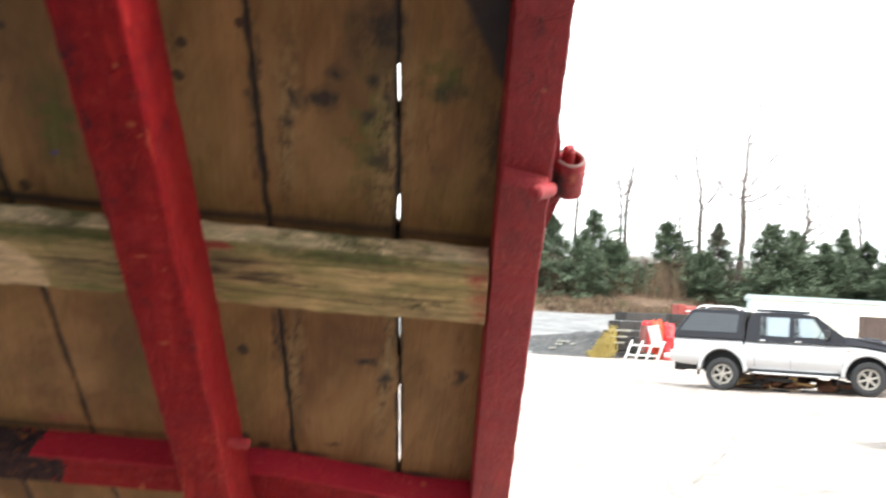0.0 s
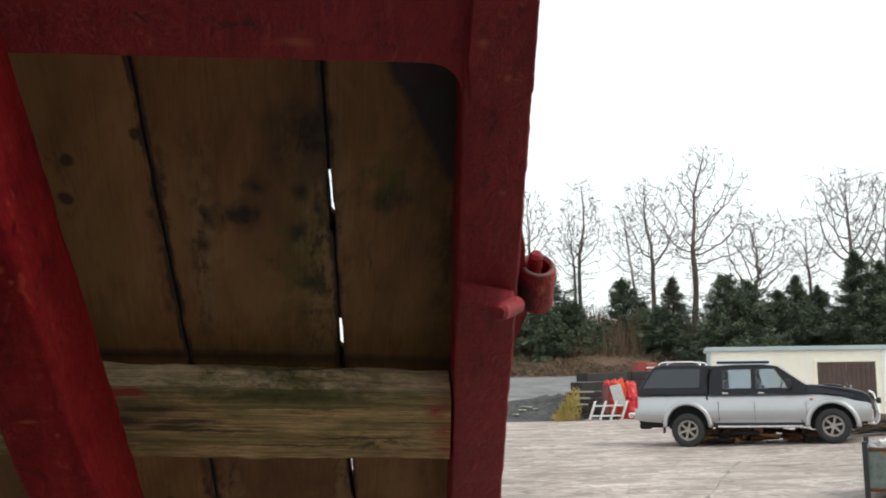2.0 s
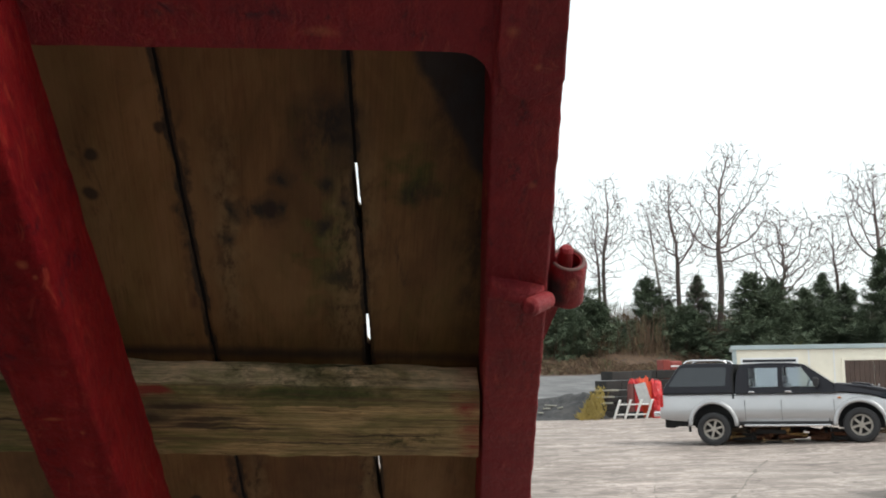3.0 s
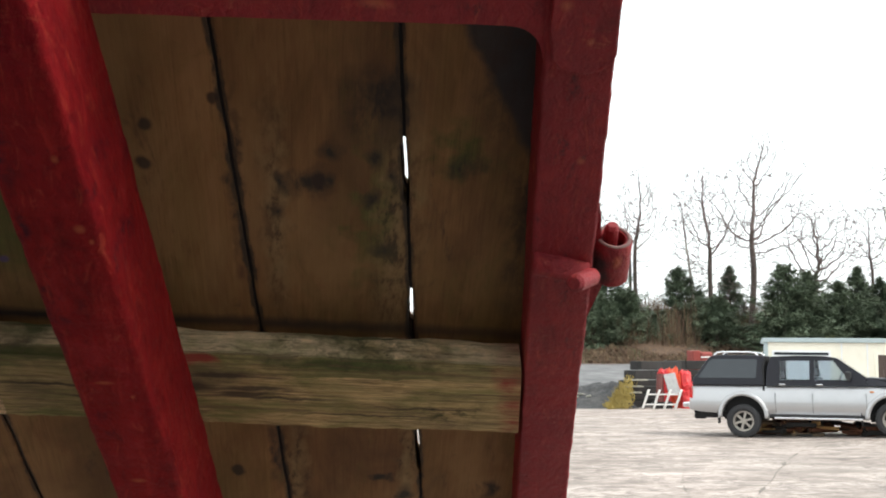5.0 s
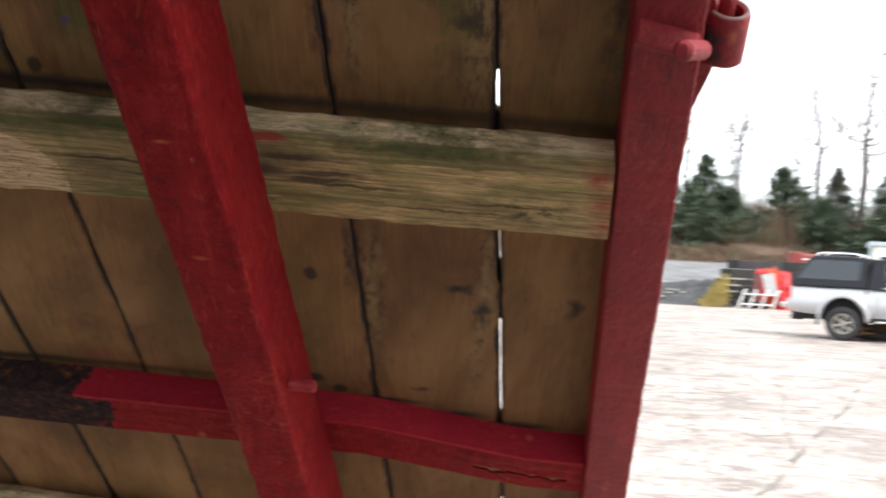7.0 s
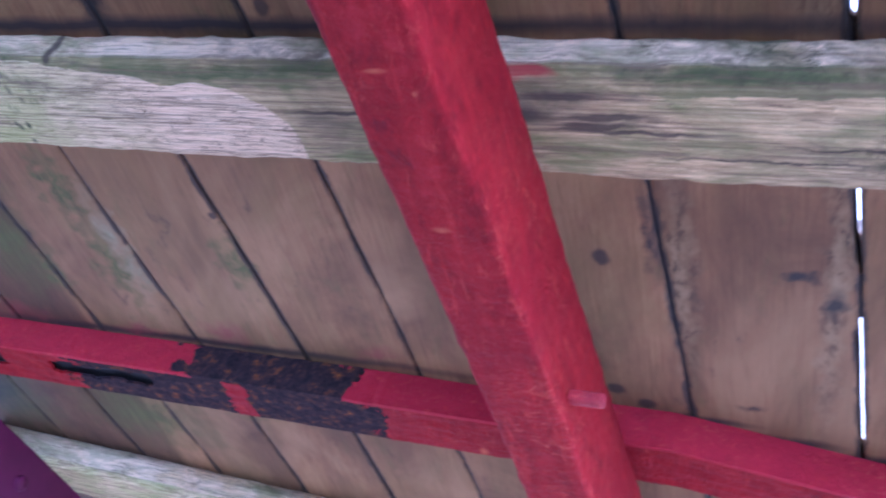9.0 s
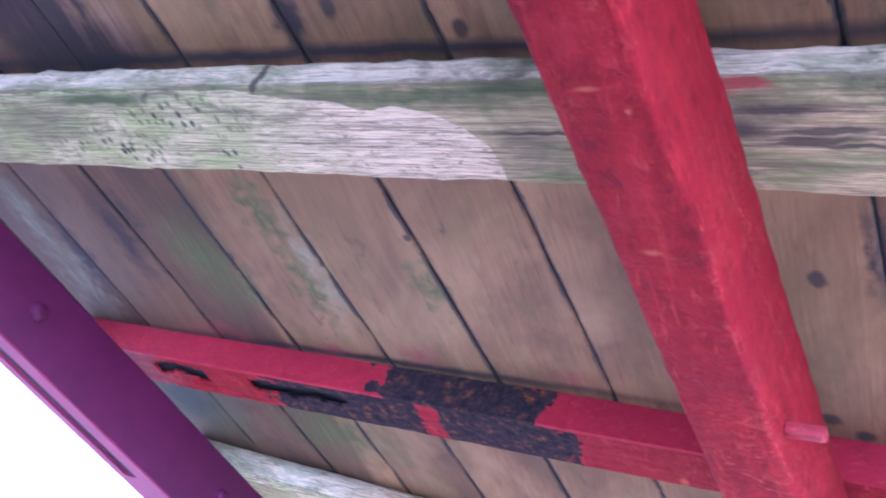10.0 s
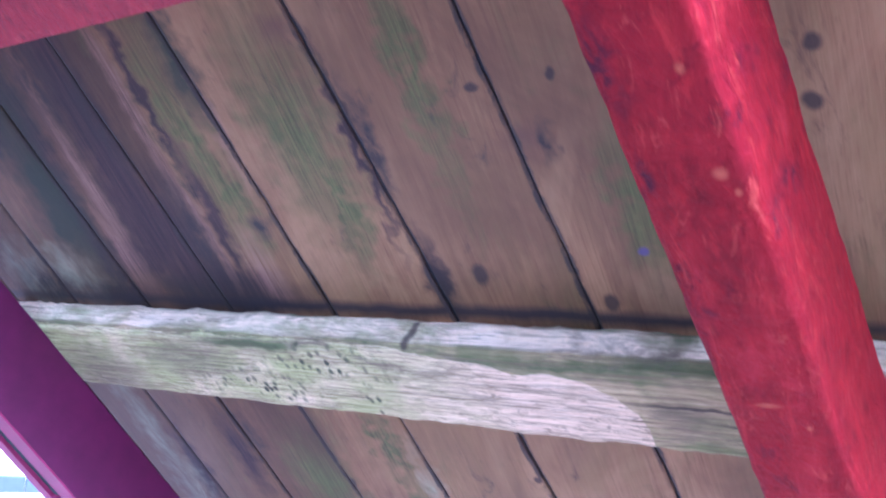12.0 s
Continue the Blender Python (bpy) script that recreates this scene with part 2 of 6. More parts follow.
    # Near-black wedge beside the side rail, cut off along a straight diagonal.
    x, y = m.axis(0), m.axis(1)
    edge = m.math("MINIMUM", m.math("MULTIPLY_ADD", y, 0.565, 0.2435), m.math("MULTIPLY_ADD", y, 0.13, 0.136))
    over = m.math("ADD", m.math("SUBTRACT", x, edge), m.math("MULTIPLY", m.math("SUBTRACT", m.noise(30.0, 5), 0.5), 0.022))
    blackened = m.math("MULTIPLY", m.ramp(over, (0.0, 0.0), (0.010, 0.88)), m.ramp(y, (0.0, 1.0), (0.25, 0.0)))
    base = m.mix(blackened, base, m.ramp(speck, (0.35, (0.018, 0.018, 0.022)), (0.65, (0.045, 0.045, 0.05))))
    # Contact shade painted on the boards where bearer and channel meet them.
    contact_shade = m.spots([(-0.66, 0.0, 1.6, 0.013), (-0.83, 0.516, 0.62, 0.011), (-0.12, 0.543, 0.07, 0.010), (-0.02, 0.563, 0.06, 0.012), (0.08, 0.578, 0.06, 0.012)], 0.8, 0.004)
    base = m.mix(m.math("MULTIPLY", contact_shade, 0.9), base, (0.025, 0.018, 0.02))
    attr = m.node("ShaderNodeAttribute")
    attr.attribute_name = "mouldy_edge"
    ragged = m.noise(34.0, 7, 0.75, m.scaled(1.0, 0.35, 1.0), 0.5)
    near = m.math("ADD", m.math("MULTIPLY", attr.outputs["Fac"], 0.42), m.math("MULTIPLY", ragged, 0.75))
    base = m.mix(m.ramp(near, (0.70, 0.0), (0.81, 0.9)), base, (0.04, 0.028, 0.02))
    knots = m.spots([(-0.218, 0.277, 0.011, 0.013), (-0.636, -0.05, 0.012, 0.017), (-0.28, -0.27, 0.009, 0.010), (-0.287, -0.222, 0.009, 0.010), (-0.565, -0.26, 0.009, 0.006), (-0.223, 0.502, 0.013, 0.012),
                     (-0.188, 0.526, 0.013, 0.012), (-0.11, -0.21, 0.009, 0.015), (-0.212, -0.302, 0.007, 0.009), (-0.987, 0.328, 0.006, 0.014),
                     (-0.674, 0.263, 0.006, 0.008), (-0.487, -0.265, 0.006, 0.007), (-0.50, -0.02, 0.010, 0.014)], 0.45, 0.006)
    base = m.mix(m.math("MULTIPLY", knots, 0.85), base, (0.035, 0.02, 0.015))
    mark = m.spots([(-0.452, -0.084, 0.006, 0.007)], 0.5, 0.006)
    base = m.mix(m.math("MULTIPLY", mark, 0.7), base, (0.09, 0.06, 0.22))
    blush = m.spots([(-0.75, 0.49, 0.05, 0.03), (-0.53, 0.495, 0.04, 0.02), (-1.12, 0.50, 0.10, 0.03), (-0.90, 0.505, 0.05, 0.015)], 0.9, 0.03)
    base = m.mix(m.math("MULTIPLY", blush, m.ramp(patchy, (0.35, 0.1), (0.65, 0.8))), base, (0.25, 0.045, 0.045))
    lift = m.math("ADD", grain, m.math("MULTIPLY", bands, 0.7))
    return m.done(base, lift, 0.2, 0.002)


def bearer_material():
    """Grey, fibrous timber with algae; a paler scalloped patch where the wane broke off."""
    m = Mat("weathered bearer", 0.88)
    along = m.scaled(0.035, 1.0, 1.0)
    grain = m.noise(420.0, 8, 0.75, along, 0.9)
    bands = m.noise(90.0, 6, 0.65, along, 2.0)
    broad = m.noise(7.0, 5, 0.6, m.scaled(0.4, 1.0, 1.0))
    base = m.ramp(grain, (0.34, (0.10, 0.066, 0.03)), (0.45, (0.38, 0.275, 0.14)), (0.56, (0.58, 0.45, 0.255)), (0.7, (0.72, 0.58, 0.36)))
    base = m.mix(m.ramp(bands, (0.5, 0.0), (0.66, 0.7)), base, (0.15, 0.115, 0.055))
    base = m.mix(m.ramp(broad, (0.35, 0.5), (0.55, 0.0)), base, (0.17, 0.14, 0.09))
    x, y, z = m.axis(0), m.axis(1), m.axis(2)
    under = m.math("LESS_THAN", z, -0.05)
    # Up-slope face mixed paler than the underside: sky light put into its colour.
    face = m.math("MULTIPLY", m.math("GREATER_THAN", z, -0.053), m.ramp(m.noise(16.0, 6, 0.7, m.scaled(0.5, 1.0, 1.0)), (0.36, 0.2), (0.5, 0.85)))
    base = m.mix(face, base, m.mix(m.ramp(bands, (0.5, 0.0), (0.7, 0.5)), (0.74, 0.64, 0.48), (0.24, 0.19, 0.13)))
    algae = m.noise(12.0, 7, 0.7, m.scaled(0.4, 1.0, 1.0), 0.6)
    base = m.mix(m.ramp(algae, (0.47, 0.0), (0.64, 0.8)), base, (0.115, 0.148, 0.04))
    band = m.math("MULTIPLY", m.math("LESS_THAN", y, m.math("ADD", 0.008, m.math("MULTIPLY", algae, 0.03))), under)
    base = m.mix(m.math("MULTIPLY", band, m.ramp(m.noise(6.0, 5, 0.6), (0.42, 0.0), (0.6, 0.75))), base, (0.095, 0.11, 0.035))
    u = m.math("DIVIDE", m.math("MULTIPLY", m.math("ADD", x, 0.469), -1.0), 0.3)
    bound = m.ramp(u, (0.0, 0.086), (0.02, 0.065), (0.083, 0.045), (0.183, 0.028), (0.3, 0.02), (0.43, 0.026), (0.5, 0.016), (0.72, 0.010), (0.95, 0.002))
    bound = m.math("ADD", bound, m.math("MULTIPLY", m.math("SUBTRACT", m.noise(70.0, 4), 0.5), 0.006))
    inside = m.math("MULTIPLY", m.math("GREATER_THAN", y, bound), m.math("MULTIPLY", under, m.math("GREATER_THAN", u, 0.0)))
    pale = m.ramp(grain, (0.37, (0.16, 0.115, 0.07)), (0.46, (0.52, 0.39, 0.26)), (0.56, (0.68, 0.555, 0.40)), (0.75, (0.74, 0.63, 0.48)))
    cracks = m.noise(130.0, 7, 0.75, m.scaled(0.25, 1.0, 1.0), 1.5)
    pale = m.mix(m.ramp(cracks, (0.55, 0.0), (0.62, 0.85)), pale, (0.17, 0.11, 0.07))
    moss = m.math("MULTIPLY", m.ramp(m.noise(16.0, 7, 0.72, m.scaled(0.7, 1.0, 1.0), 0.5), (0.34, 0.25), (0.58, 0.85)), m.ramp(m.math("MULTIPLY", x, -1.0), (0.6, 0.0), (0.8, 1.0)))
    pale = m.mix(moss, pale, m.ramp(grain, (0.4, (0.16, 0.19, 0.05)), (0.6, (0.40, 0.42, 0.17))))
    base = m.mix(inside, base, pale)
    ridge = m.spots([(-0.54, 0.010, 0.14, 0.011), (-0.42, 0.006, 0.10, 0.008), (-0.06, 0.005, 0.13, 0.006), (-0.95, 0.010, 0.12, 0.010)], 0.6, 0.006)
    base = m.mix(m.math("MULTIPLY", ridge, m.ramp(algae, (0.35, 0.5), (0.55, 0.95))), base, (0.055, 0.075, 0.02))
    wet = m.spots([(-0.43, 0.06, 0.05, 0.045), (-0.33, 0.05, 0.08, 0.05), (-0.23, 0.035, 0.07, 0.03), (-1.25, 0.08, 0.12, 0.07), (-1.08, 0.04, 0.12, 0.05)], 0.7, 0.02)
    base = m.mix(m.math("MULTIPLY", wet, m.ramp(bands, (0.35, 0.35), (0.6, 0.8))), base, (0.085, 0.07, 0.04))
    fibre = m.noise(300.0, 5, 0.65, m.scaled(0.03, 1.0, 1.0), 0.6)
    base = m.mix(m.ramp(fibre, (0.54, 0.0), (0.64, 0.6)), base, (0.13, 0.085, 0.05))
    weather = m.noise(20.0, 7, 0.75, m.scaled(0.3, 1.0, 1.0), 1.0)
    base = m.mix(m.ramp(weather, (0.56, 0.0), (0.68, 0.7)), base, (0.11, 0.085, 0.06))
    pits = m.voronoi(105.0, m.scaled(0.9, 0.65, 1.0))
    pitted = m.spots([(-0.97, 0.08, 0.13, 0.04), (-0.84, 0.03, 0.13, 0.035), (-0.80, 0.08, 0.02, 0.05)], 0.8, 0.03)
    base = m.mix(m.math("MULTIPLY", m.ramp(pits, (0.24, 1.0), (0.42, 0.0)), pitted), base, (0.035, 0.045, 0.016))
    mossy = m.math("MULTIPLY", m.spots([(-0.05, 0.0, 0.13, 0.022), (0.04, 0.075, 0.09, 0.03), (-0.15, 0.0, 0.03, 0.02)], 0.9, 0.02), m.ramp(m.noise(70.0, 7, 0.75, m.scaled(0.8, 1.0, 1.0)), (0.47, 0.0), (0.6, 0.9)))
    base = m.mix(mossy, base, (0.045, 0.05, 0.018))
    red = m.math("MULTIPLY", m.spots([(0.112, 0.02, 0.022, 0.03), (0.125, 0.055, 0.022, 0.03), (0.122, 0.092, 0.02, 0.024)], 0.9, 0.02), m.ramp(bands, (0.35, 0.5), (0.55, 1.0)))
    smear = m.math("MULTIPLY", under, m.spots([(-0.282, 0.006, 0.045, 0.011), (-0.245, 0.004, 0.034, 0.005), (-0.268, 0.075, 0.014, 0.045)], 0.4, 0.005))
    base = m.mix(m.math("MULTIPLY", m.math("MAXIMUM", red, smear), 0.85), base, (0.26, 0.02, 0.024))
    gouge = m.spots([(-0.216, 0.026, 0.05, 0.006), (-0.25, 0.045, 0.04, 0.012), (-0.19, 0.054, 0.05, 0.005), (-0.18, 0.046, 0.06, 0.006), (-0.15, 0.06, 0.09, 0.003), (-0.20, 0.058, 0.04, 0.004), (0.02, 0.07, 0.08, 0.002), (-0.05, 0.085, 0.12, 0.002), (-0.722, 0.0, 0.006, 0.006), (-0.40, 0.05, 0.09, 0.003), (-0.36, 0.07, 0.06, 0.003)], 0.6, 0.006)
    base = m.mix(m.math("MULTIPLY", gouge, 0.85), base, (0.04, 0.028, 0.02))
    streaks = m.noise(170.0, 6, 0.7, m.scaled(0.018, 1.0, 1.0), 0.8)
    base = m.mix(m.math("MULTIPLY", under, m.ramp(streaks, (0.55, 0.0), (0.63, 0.7))), base, (0.12, 0.085, 0.05))
    base = m.mix(1.0, base, (1.32, 1.2, 1.0), "MULTIPLY")
    lift = m.math("ADD", m.math("ADD", grain, bands), m.math("MULTIPLY", inside, -1.2))
    return m.done(base, lift, 0.9, 0.0025)


def red_steel_material(name, rust_from=None, rust_to=None, drip=None, lightened=0.0, gloss=0.08):
    """Hand-painted red steel: brush marks, chips, orange rust spots, and optionally one rusted stretch."""
    m = Mat(name, 0.56)
    brush = m.noise(38.0, 7, 0.72, m.scaled(1.0, 0.22, 1.0), 1.2)
    cross = m.noise(30.0, 6, 0.7, m.scaled(0.4, 1.0, 1.0), 1.5)
    blot = m.noise(8.0, 6, 0.65)
    stroke = m.math("ADD", m.math("MULTIPLY", brush, 0.6), m.math("MULTIPLY", cross, 0.4))
    m.bsdf.inputs["Specular IOR Level"].default_value = gloss
    base = m.ramp(stroke, (0.34, (0.14, 0.006, 0.008)), (0.46, (0.24, 0.009, 0.012)), (0.56, (0.30, 0.012, 0.015)), (0.7, (0.42, 0.03, 0.034)))
    base = m.mix(m.ramp(blot, (0.35, 0.6), (0.55, 0.0)), base, (0.21, 0.006, 0.014))
    # Pink mixed in evenly; on the channel's web it stands for sky light.
    base = m.mix(lightened, base, (0.58, 0.035, 0.07))
    crumple = m.noise(58.0, 4, 0.6, m.scaled(1.0, 0.8, 1.0), 1.8)
    spots = m.voronoi(10.0, m.scaled(1.0, 0.7, 1.0))
    base = m.mix(m.ramp(spots, (0.03, 0.8), (0.08, 0.0)), base, (0.55, 0.14, 0.06))
    scuffs = m.math("MULTIPLY", m.ramp(m.noise(5.0, 3), (0.45, 0.0), (0.62, 1.0)), m.ramp(m.noise(110.0, 6, 0.75, m.scaled(0.5, 1.0, 1.0), 1.2), (0.55, 0.0), (0.68, 0.7)))
    base = m.mix(scuffs, base, (0.55, 0.13, 0.07))
    mottle = m.noise(58.0, 9, 0.8, m.scaled(1.0, 0.6, 1.0), 0.5)
    thick = m.ramp(m.math("MULTIPLY_ADD", m.axis(1), -4.0, 0.4), (0.0, 0.3), (1.0, 1.0))
    base = m.mix(m.math("MULTIPLY", thick, m.ramp(mottle, (0.36, 0.7), (0.46, 0.0))), base, (0.15, 0.004, 0.010))
    base = m.mix(m.math("MULTIPLY", thick, m.ramp(mottle, (0.53, 0.0), (0.64, 0.5))), base, (0.46, 0.022, 0.02))
    streak = m.noise(75.0, 8, 0.75, m.scaled(1.0, 0.16, 1.0), 1.0)
    base = m.mix(m.ramp(streak, (0.56, 0.0), (0.66, 0.45)), base, (0.52, 0.04, 0.03))
    pocks = m.spots([(0.145, -0.293, 0.005, 0.006), (0.131, -0.421, 0.004, 0.005), (0.106, -0.453, 0.008, 0.006), (-0.297, -0.279, 0.006, 0.006), (-0.305, -0.349, 0.004, 0.005), (-0.288, -0.265, 0.003, 0.004),
                     (-0.278, -0.067, 0.003, 0.004), (-0.302, -0.086, 0.012, 0.003), (-0.287, 0.066, 0.010, 0.004), (-0.056, -0.441, 0.02, 0.006)], 0.8, 0.004)
    base = m.mix(m.math("MULTIPLY", pocks, 0.6), base, (0.58, 0.16, 0.07))
    bruise = m.spots([(-0.345, -0.275, 0.007, 0.03), (-0.35, -0.36, 0.012, 0.05), (-0.335, -0.16, 0.008, 0.04), (-0.27, -0.33, 0.012, 0.07), (-0.266, -0.24, 0.01, 0.03), (-0.189, -0.455, 0.014, 0.01), (0.192, -0.138, 0.011, 0.022), (-0.10, -0.455, 0.04, 0.012)], 0.8, 0.02)
    base = m.mix(m.math("MULTIPLY", bruise, m.ramp(crumple, (0.42, 0.2), (0.58, 0.9))), base, (0.055, 0.010, 0.02))
    # Near-black blotch on the left side of the hinge tube.
    tube_dark = m.spots([(0.190, -0.145, 0.013, 0.02), (0.196, -0.132, 0.012, 0.014)], 0.7, 0.008)
    base = m.mix(m.math("MULTIPLY", tube_dark, 0.9), base, (0.018, 0.012, 0.014))
    chips = m.noise(26.0, 8, 0.8, m.scaled(1.0, 0.6, 1.0))
    base = m.mix(m.math("MULTIPLY", thick, m.ramp(chips, (0.58, 0.0), (0.66, 0.8))), base, (0.07, 0.007, 0.014))
    flecks = m.noise(90.0, 5, 0.7, m.scaled(1.0, 0.3, 1.0), 1.0)
    base = m.mix(m.ramp(flecks, (0.58, 0.0), (0.7, 0.45)), base, (0.6, 0.10, 0.055))
    lift = m.math("ADD", m.math("ADD", m.math("MULTIPLY", stroke, 1.4), m.math("MULTIPLY", crumple, 1.6)), m.math("MULTIPLY", blot, 1.5))
    rough = 0.56
    if rust_from is not None:
        x = m.axis(0)
        wob = m.math("MULTIPLY", m.math("SUBTRACT", m.noise(26.0, 5), 0.5), 0.2)
        xx = m.math("ADD", x, wob)
        zone = m.math("MULTIPLY", m.math("GREATER_THAN", xx, rust_from), m.math("LESS_THAN", xx, rust_to))
        rust = m.ramp(m.noise(75.0, 6, 0.7), (0.35, (0.018, 0.015, 0.02)), (0.54, (0.05, 0.03, 0.03)), (0.66, (0.17, 0.06, 0.02)), (0.78, (0.40, 0.16, 0.045)))
        if drip is not None:
            run = m.math("LESS_THAN", m.math("ABSOLUTE", m.math("SUBTRACT", m.math("ADD", x, m.math("MULTIPLY", wob, 0.25)), drip)), 0.016)
            zone = m.math("MULTIPLY", zone, m.math("SUBTRACT", 1.0, run))
        base = m.mix(zone, base, rust)
        lift = m.math("ADD", lift, m.math("MULTIPLY", zone, m.math("MULTIPLY", m.noise(60.0, 5), 2.0)))
        rough = m.math("ADD", m.math("MULTIPLY", zone, 0.35), 0.56)
    lift = m.math("ADD", m.math("ADD", lift, m.math("MULTIPLY", chips, 1.2)), m.math("MULTIPLY", m.math("MULTIPLY", mottle, thick), 1.8))
    return m.done(base, lift, 0.7, 0.003, rough)


def ground_material():
    """Worn concrete yard, asphalt ramp beyond it, leaf litter on the bank."""
    m = Mat("yard ground", 0.85)
    x, y = m.axis(0), m.axis(1)
    streak = m.noise(0.8, 10, 0.7, m.scaled(0.55, 1.2, 1.0, False), 0.5)
    fine = m.noise(7.0, 9, 0.72, m.scaled(0.8, 1.1, 1.0, False))
    broad = m.noise(0.22, 4)
    con = m.ramp(streak, (0.3, (0.21, 0.17, 0.148)), (0.43, (0.39, 0.322, 0.288)), (0.55, (0.565, 0.475, 0.43)), (0.8, (0.70, 0.615, 0.57)))
    con = m.mix(m.ramp(fine, (0.44, 0.0), (0.62, 0.8)), con, (0.18, 0.15, 0.13))
    damp_and_dim = m.noise(2.0, 9, 0.74, m.scaled(0.7, 1.1, 1.0, False), 0.8)
    con = m.mix(m.ramp(damp_and_dim, (0.52, 0.0), (0.62, 0.7)), con, (0.15, 0.13, 0.115))
    worn_streaks = m.noise(1.3, 10, 0.78, m.scaled(0.7, 1.1, 1.0, False), 0.6)
    con = m.mix(m.ramp(worn_streaks, (0.5, 0.0), (0.58, 0.7)), con, (0.18, 0.15, 0.13))
    con = m.mix(m.ramp(broad, (0.4, 0.0), (0.65, 0.35)), con, (0.33, 0.29, 0.26))
    puddle = m.noise(0.5, 8, 0.74, m.scaled(0.6, 1.1, 1.0, False), 0.7)
    con = m.mix(m.ramp(puddle, (0.54, 0.0), (0.62, 0.6)), con, (0.15, 0.132, 0.12))
    scar = m.noise(2.2, 9, 0.8, m.scaled(0.7, 1.1, 1.0, False), 0.9)
    con = m.mix(m.ramp(scar, (0.54, 0.0), (0.62, 0.75)), con, (0.12, 0.10, 0.088))
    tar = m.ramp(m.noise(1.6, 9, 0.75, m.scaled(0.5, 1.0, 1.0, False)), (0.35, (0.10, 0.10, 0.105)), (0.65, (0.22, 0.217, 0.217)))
    leaf = m.ramp(m.noise(5.0, 8, 0.75), (0.35, (0.035, 0.022, 0.015)), (0.5, (0.1, 0.058, 0.036)), (0.7, (0.2, 0.13, 0.075)))
    wob = m.math("MULTIPLY", m.math("SUBTRACT", m.noise(0.7, 5), 0.5), 2.2)
    far = m.math("ADD", y, wob)
    col = m.mix(m.ramp(m.math("MULTIPLY", far, 0.01), (0.343, 0.0), (0.347, 1.0)), con, tar)
    col = m.mix(m.ramp(m.math("MULTIPLY", far, 0.01), (0.45, 0.0), (0.456, 1.0)), col, leaf)
    # Ground darkened round the trailer, so less light bounces onto its underside.
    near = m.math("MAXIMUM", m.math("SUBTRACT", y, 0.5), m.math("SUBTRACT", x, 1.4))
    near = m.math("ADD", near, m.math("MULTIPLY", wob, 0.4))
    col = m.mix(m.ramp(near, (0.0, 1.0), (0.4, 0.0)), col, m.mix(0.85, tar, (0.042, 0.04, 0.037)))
    return m.done(col, fine, 0.5, 0.02)


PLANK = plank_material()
BEARER = bearer_material()
RED = red_steel_material("painted red steel")
RAIL = red_steel_material("glossy painted red steel", lightened=0.12, gloss=0.45)
MAROON = plain("dark maroon colour", (0.09, 0.006, 0.038), 0.6, 0.0, 30, 0.35)
# Flange paler than the web: light from the ground put into its colour.
LIT_CRIMSON = plain("crimson paint with ground light", (0.26, 0.022, 0.075), 0.6, 0.0, 30, 0.3)
RED_RUSTED = red_steel_material("rusted red web", -0.82, -0.57, None, 0.4)
RED_FLAKED = red_steel_material("flaked red flange", -1.02, -0.52, -0.735)
RIM_PALE = plain("pale rim paint", (0.2, 0.1, 0.092), 0.6, 0.0, 90, 0.5)
for paint in (MAROON, LIT_CRIMSON):
    paint.node_tree.nodes["Principled BSDF"].inputs["Specular IOR Level"].default_value = 0.3
GROUND = ground_material()
RUST = plain("rust", (0.13, 0.05, 0.025), 0.85, 0.2, 30, 0.6)
BLACK = plain("black rubber", (0.022, 0.022, 0.024), 0.75)
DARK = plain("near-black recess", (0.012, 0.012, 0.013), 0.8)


# ---- mesh helpers ----
def part(name, bm, material, parent=None, label="", smooth=False):
    """Links a bmesh as one mesh object, under parent if given."""
    me = bpy.data.meshes.new(name)
    bmesh.ops.recalc_face_normals(bm, faces=bm.faces)
    bm.to_mesh(me)
    bm.free()
    me.materials.append(material)
    if smooth:
        for p in me.polygons:
            p.use_smooth = True
    ob = new(name, me)
    ob.parent = parent
    if label:
        tagged(ob, label)
    return ob


def thing(name, m, label, category, group="", kind=""):
    ob = new(name)
    ob.matrix_world = m
    return tagged(ob, label, category, group, kind)


def box(bm, lo, hi, bevel=0.0, skew=0.0, seg=2):
    """A box, sheared so that x moves by skew for each metre of y."""
    r = bmesh.ops.create_cube(bm, size=1.0)
    vs = r["verts"]
    for v in vs:
        v.co = Vector([lo[k] + (v.co[k] + 0.5) * (hi[k] - lo[k]) for k in range(3)])
        v.co.x += skew * v.co.y
    if bevel > 0:
        es = list({e for v in vs for e in v.link_edges})
        bmesh.ops.bevel(bm, geom=es, offset=bevel, segments=seg, affect="EDGES", profile=0.5)
    return bm


def tube(bm, a, b, ra, rb, n=8, caps=True):
    a, b = Vector(a), Vector(b)
    q = (b - a).to_track_quat("Z", "Y")
    rings = []
    for p, r in ((a, ra), (b, rb)):
        rings.append([bm.verts.new(p + q @ Vector((r * math.cos(2 * math.pi * k / n), r * math.sin(2 * math.pi * k / n), 0))) for k in range(n)])
    for k in range(n):
        bm.faces.new((rings[0][k], rings[0][(k + 1) % n], rings[1][(k + 1) % n], rings[1][k]))
    if caps:
        bm.faces.new(rings[0][::-1])
        bm.faces.new(rings[1])
    return bm


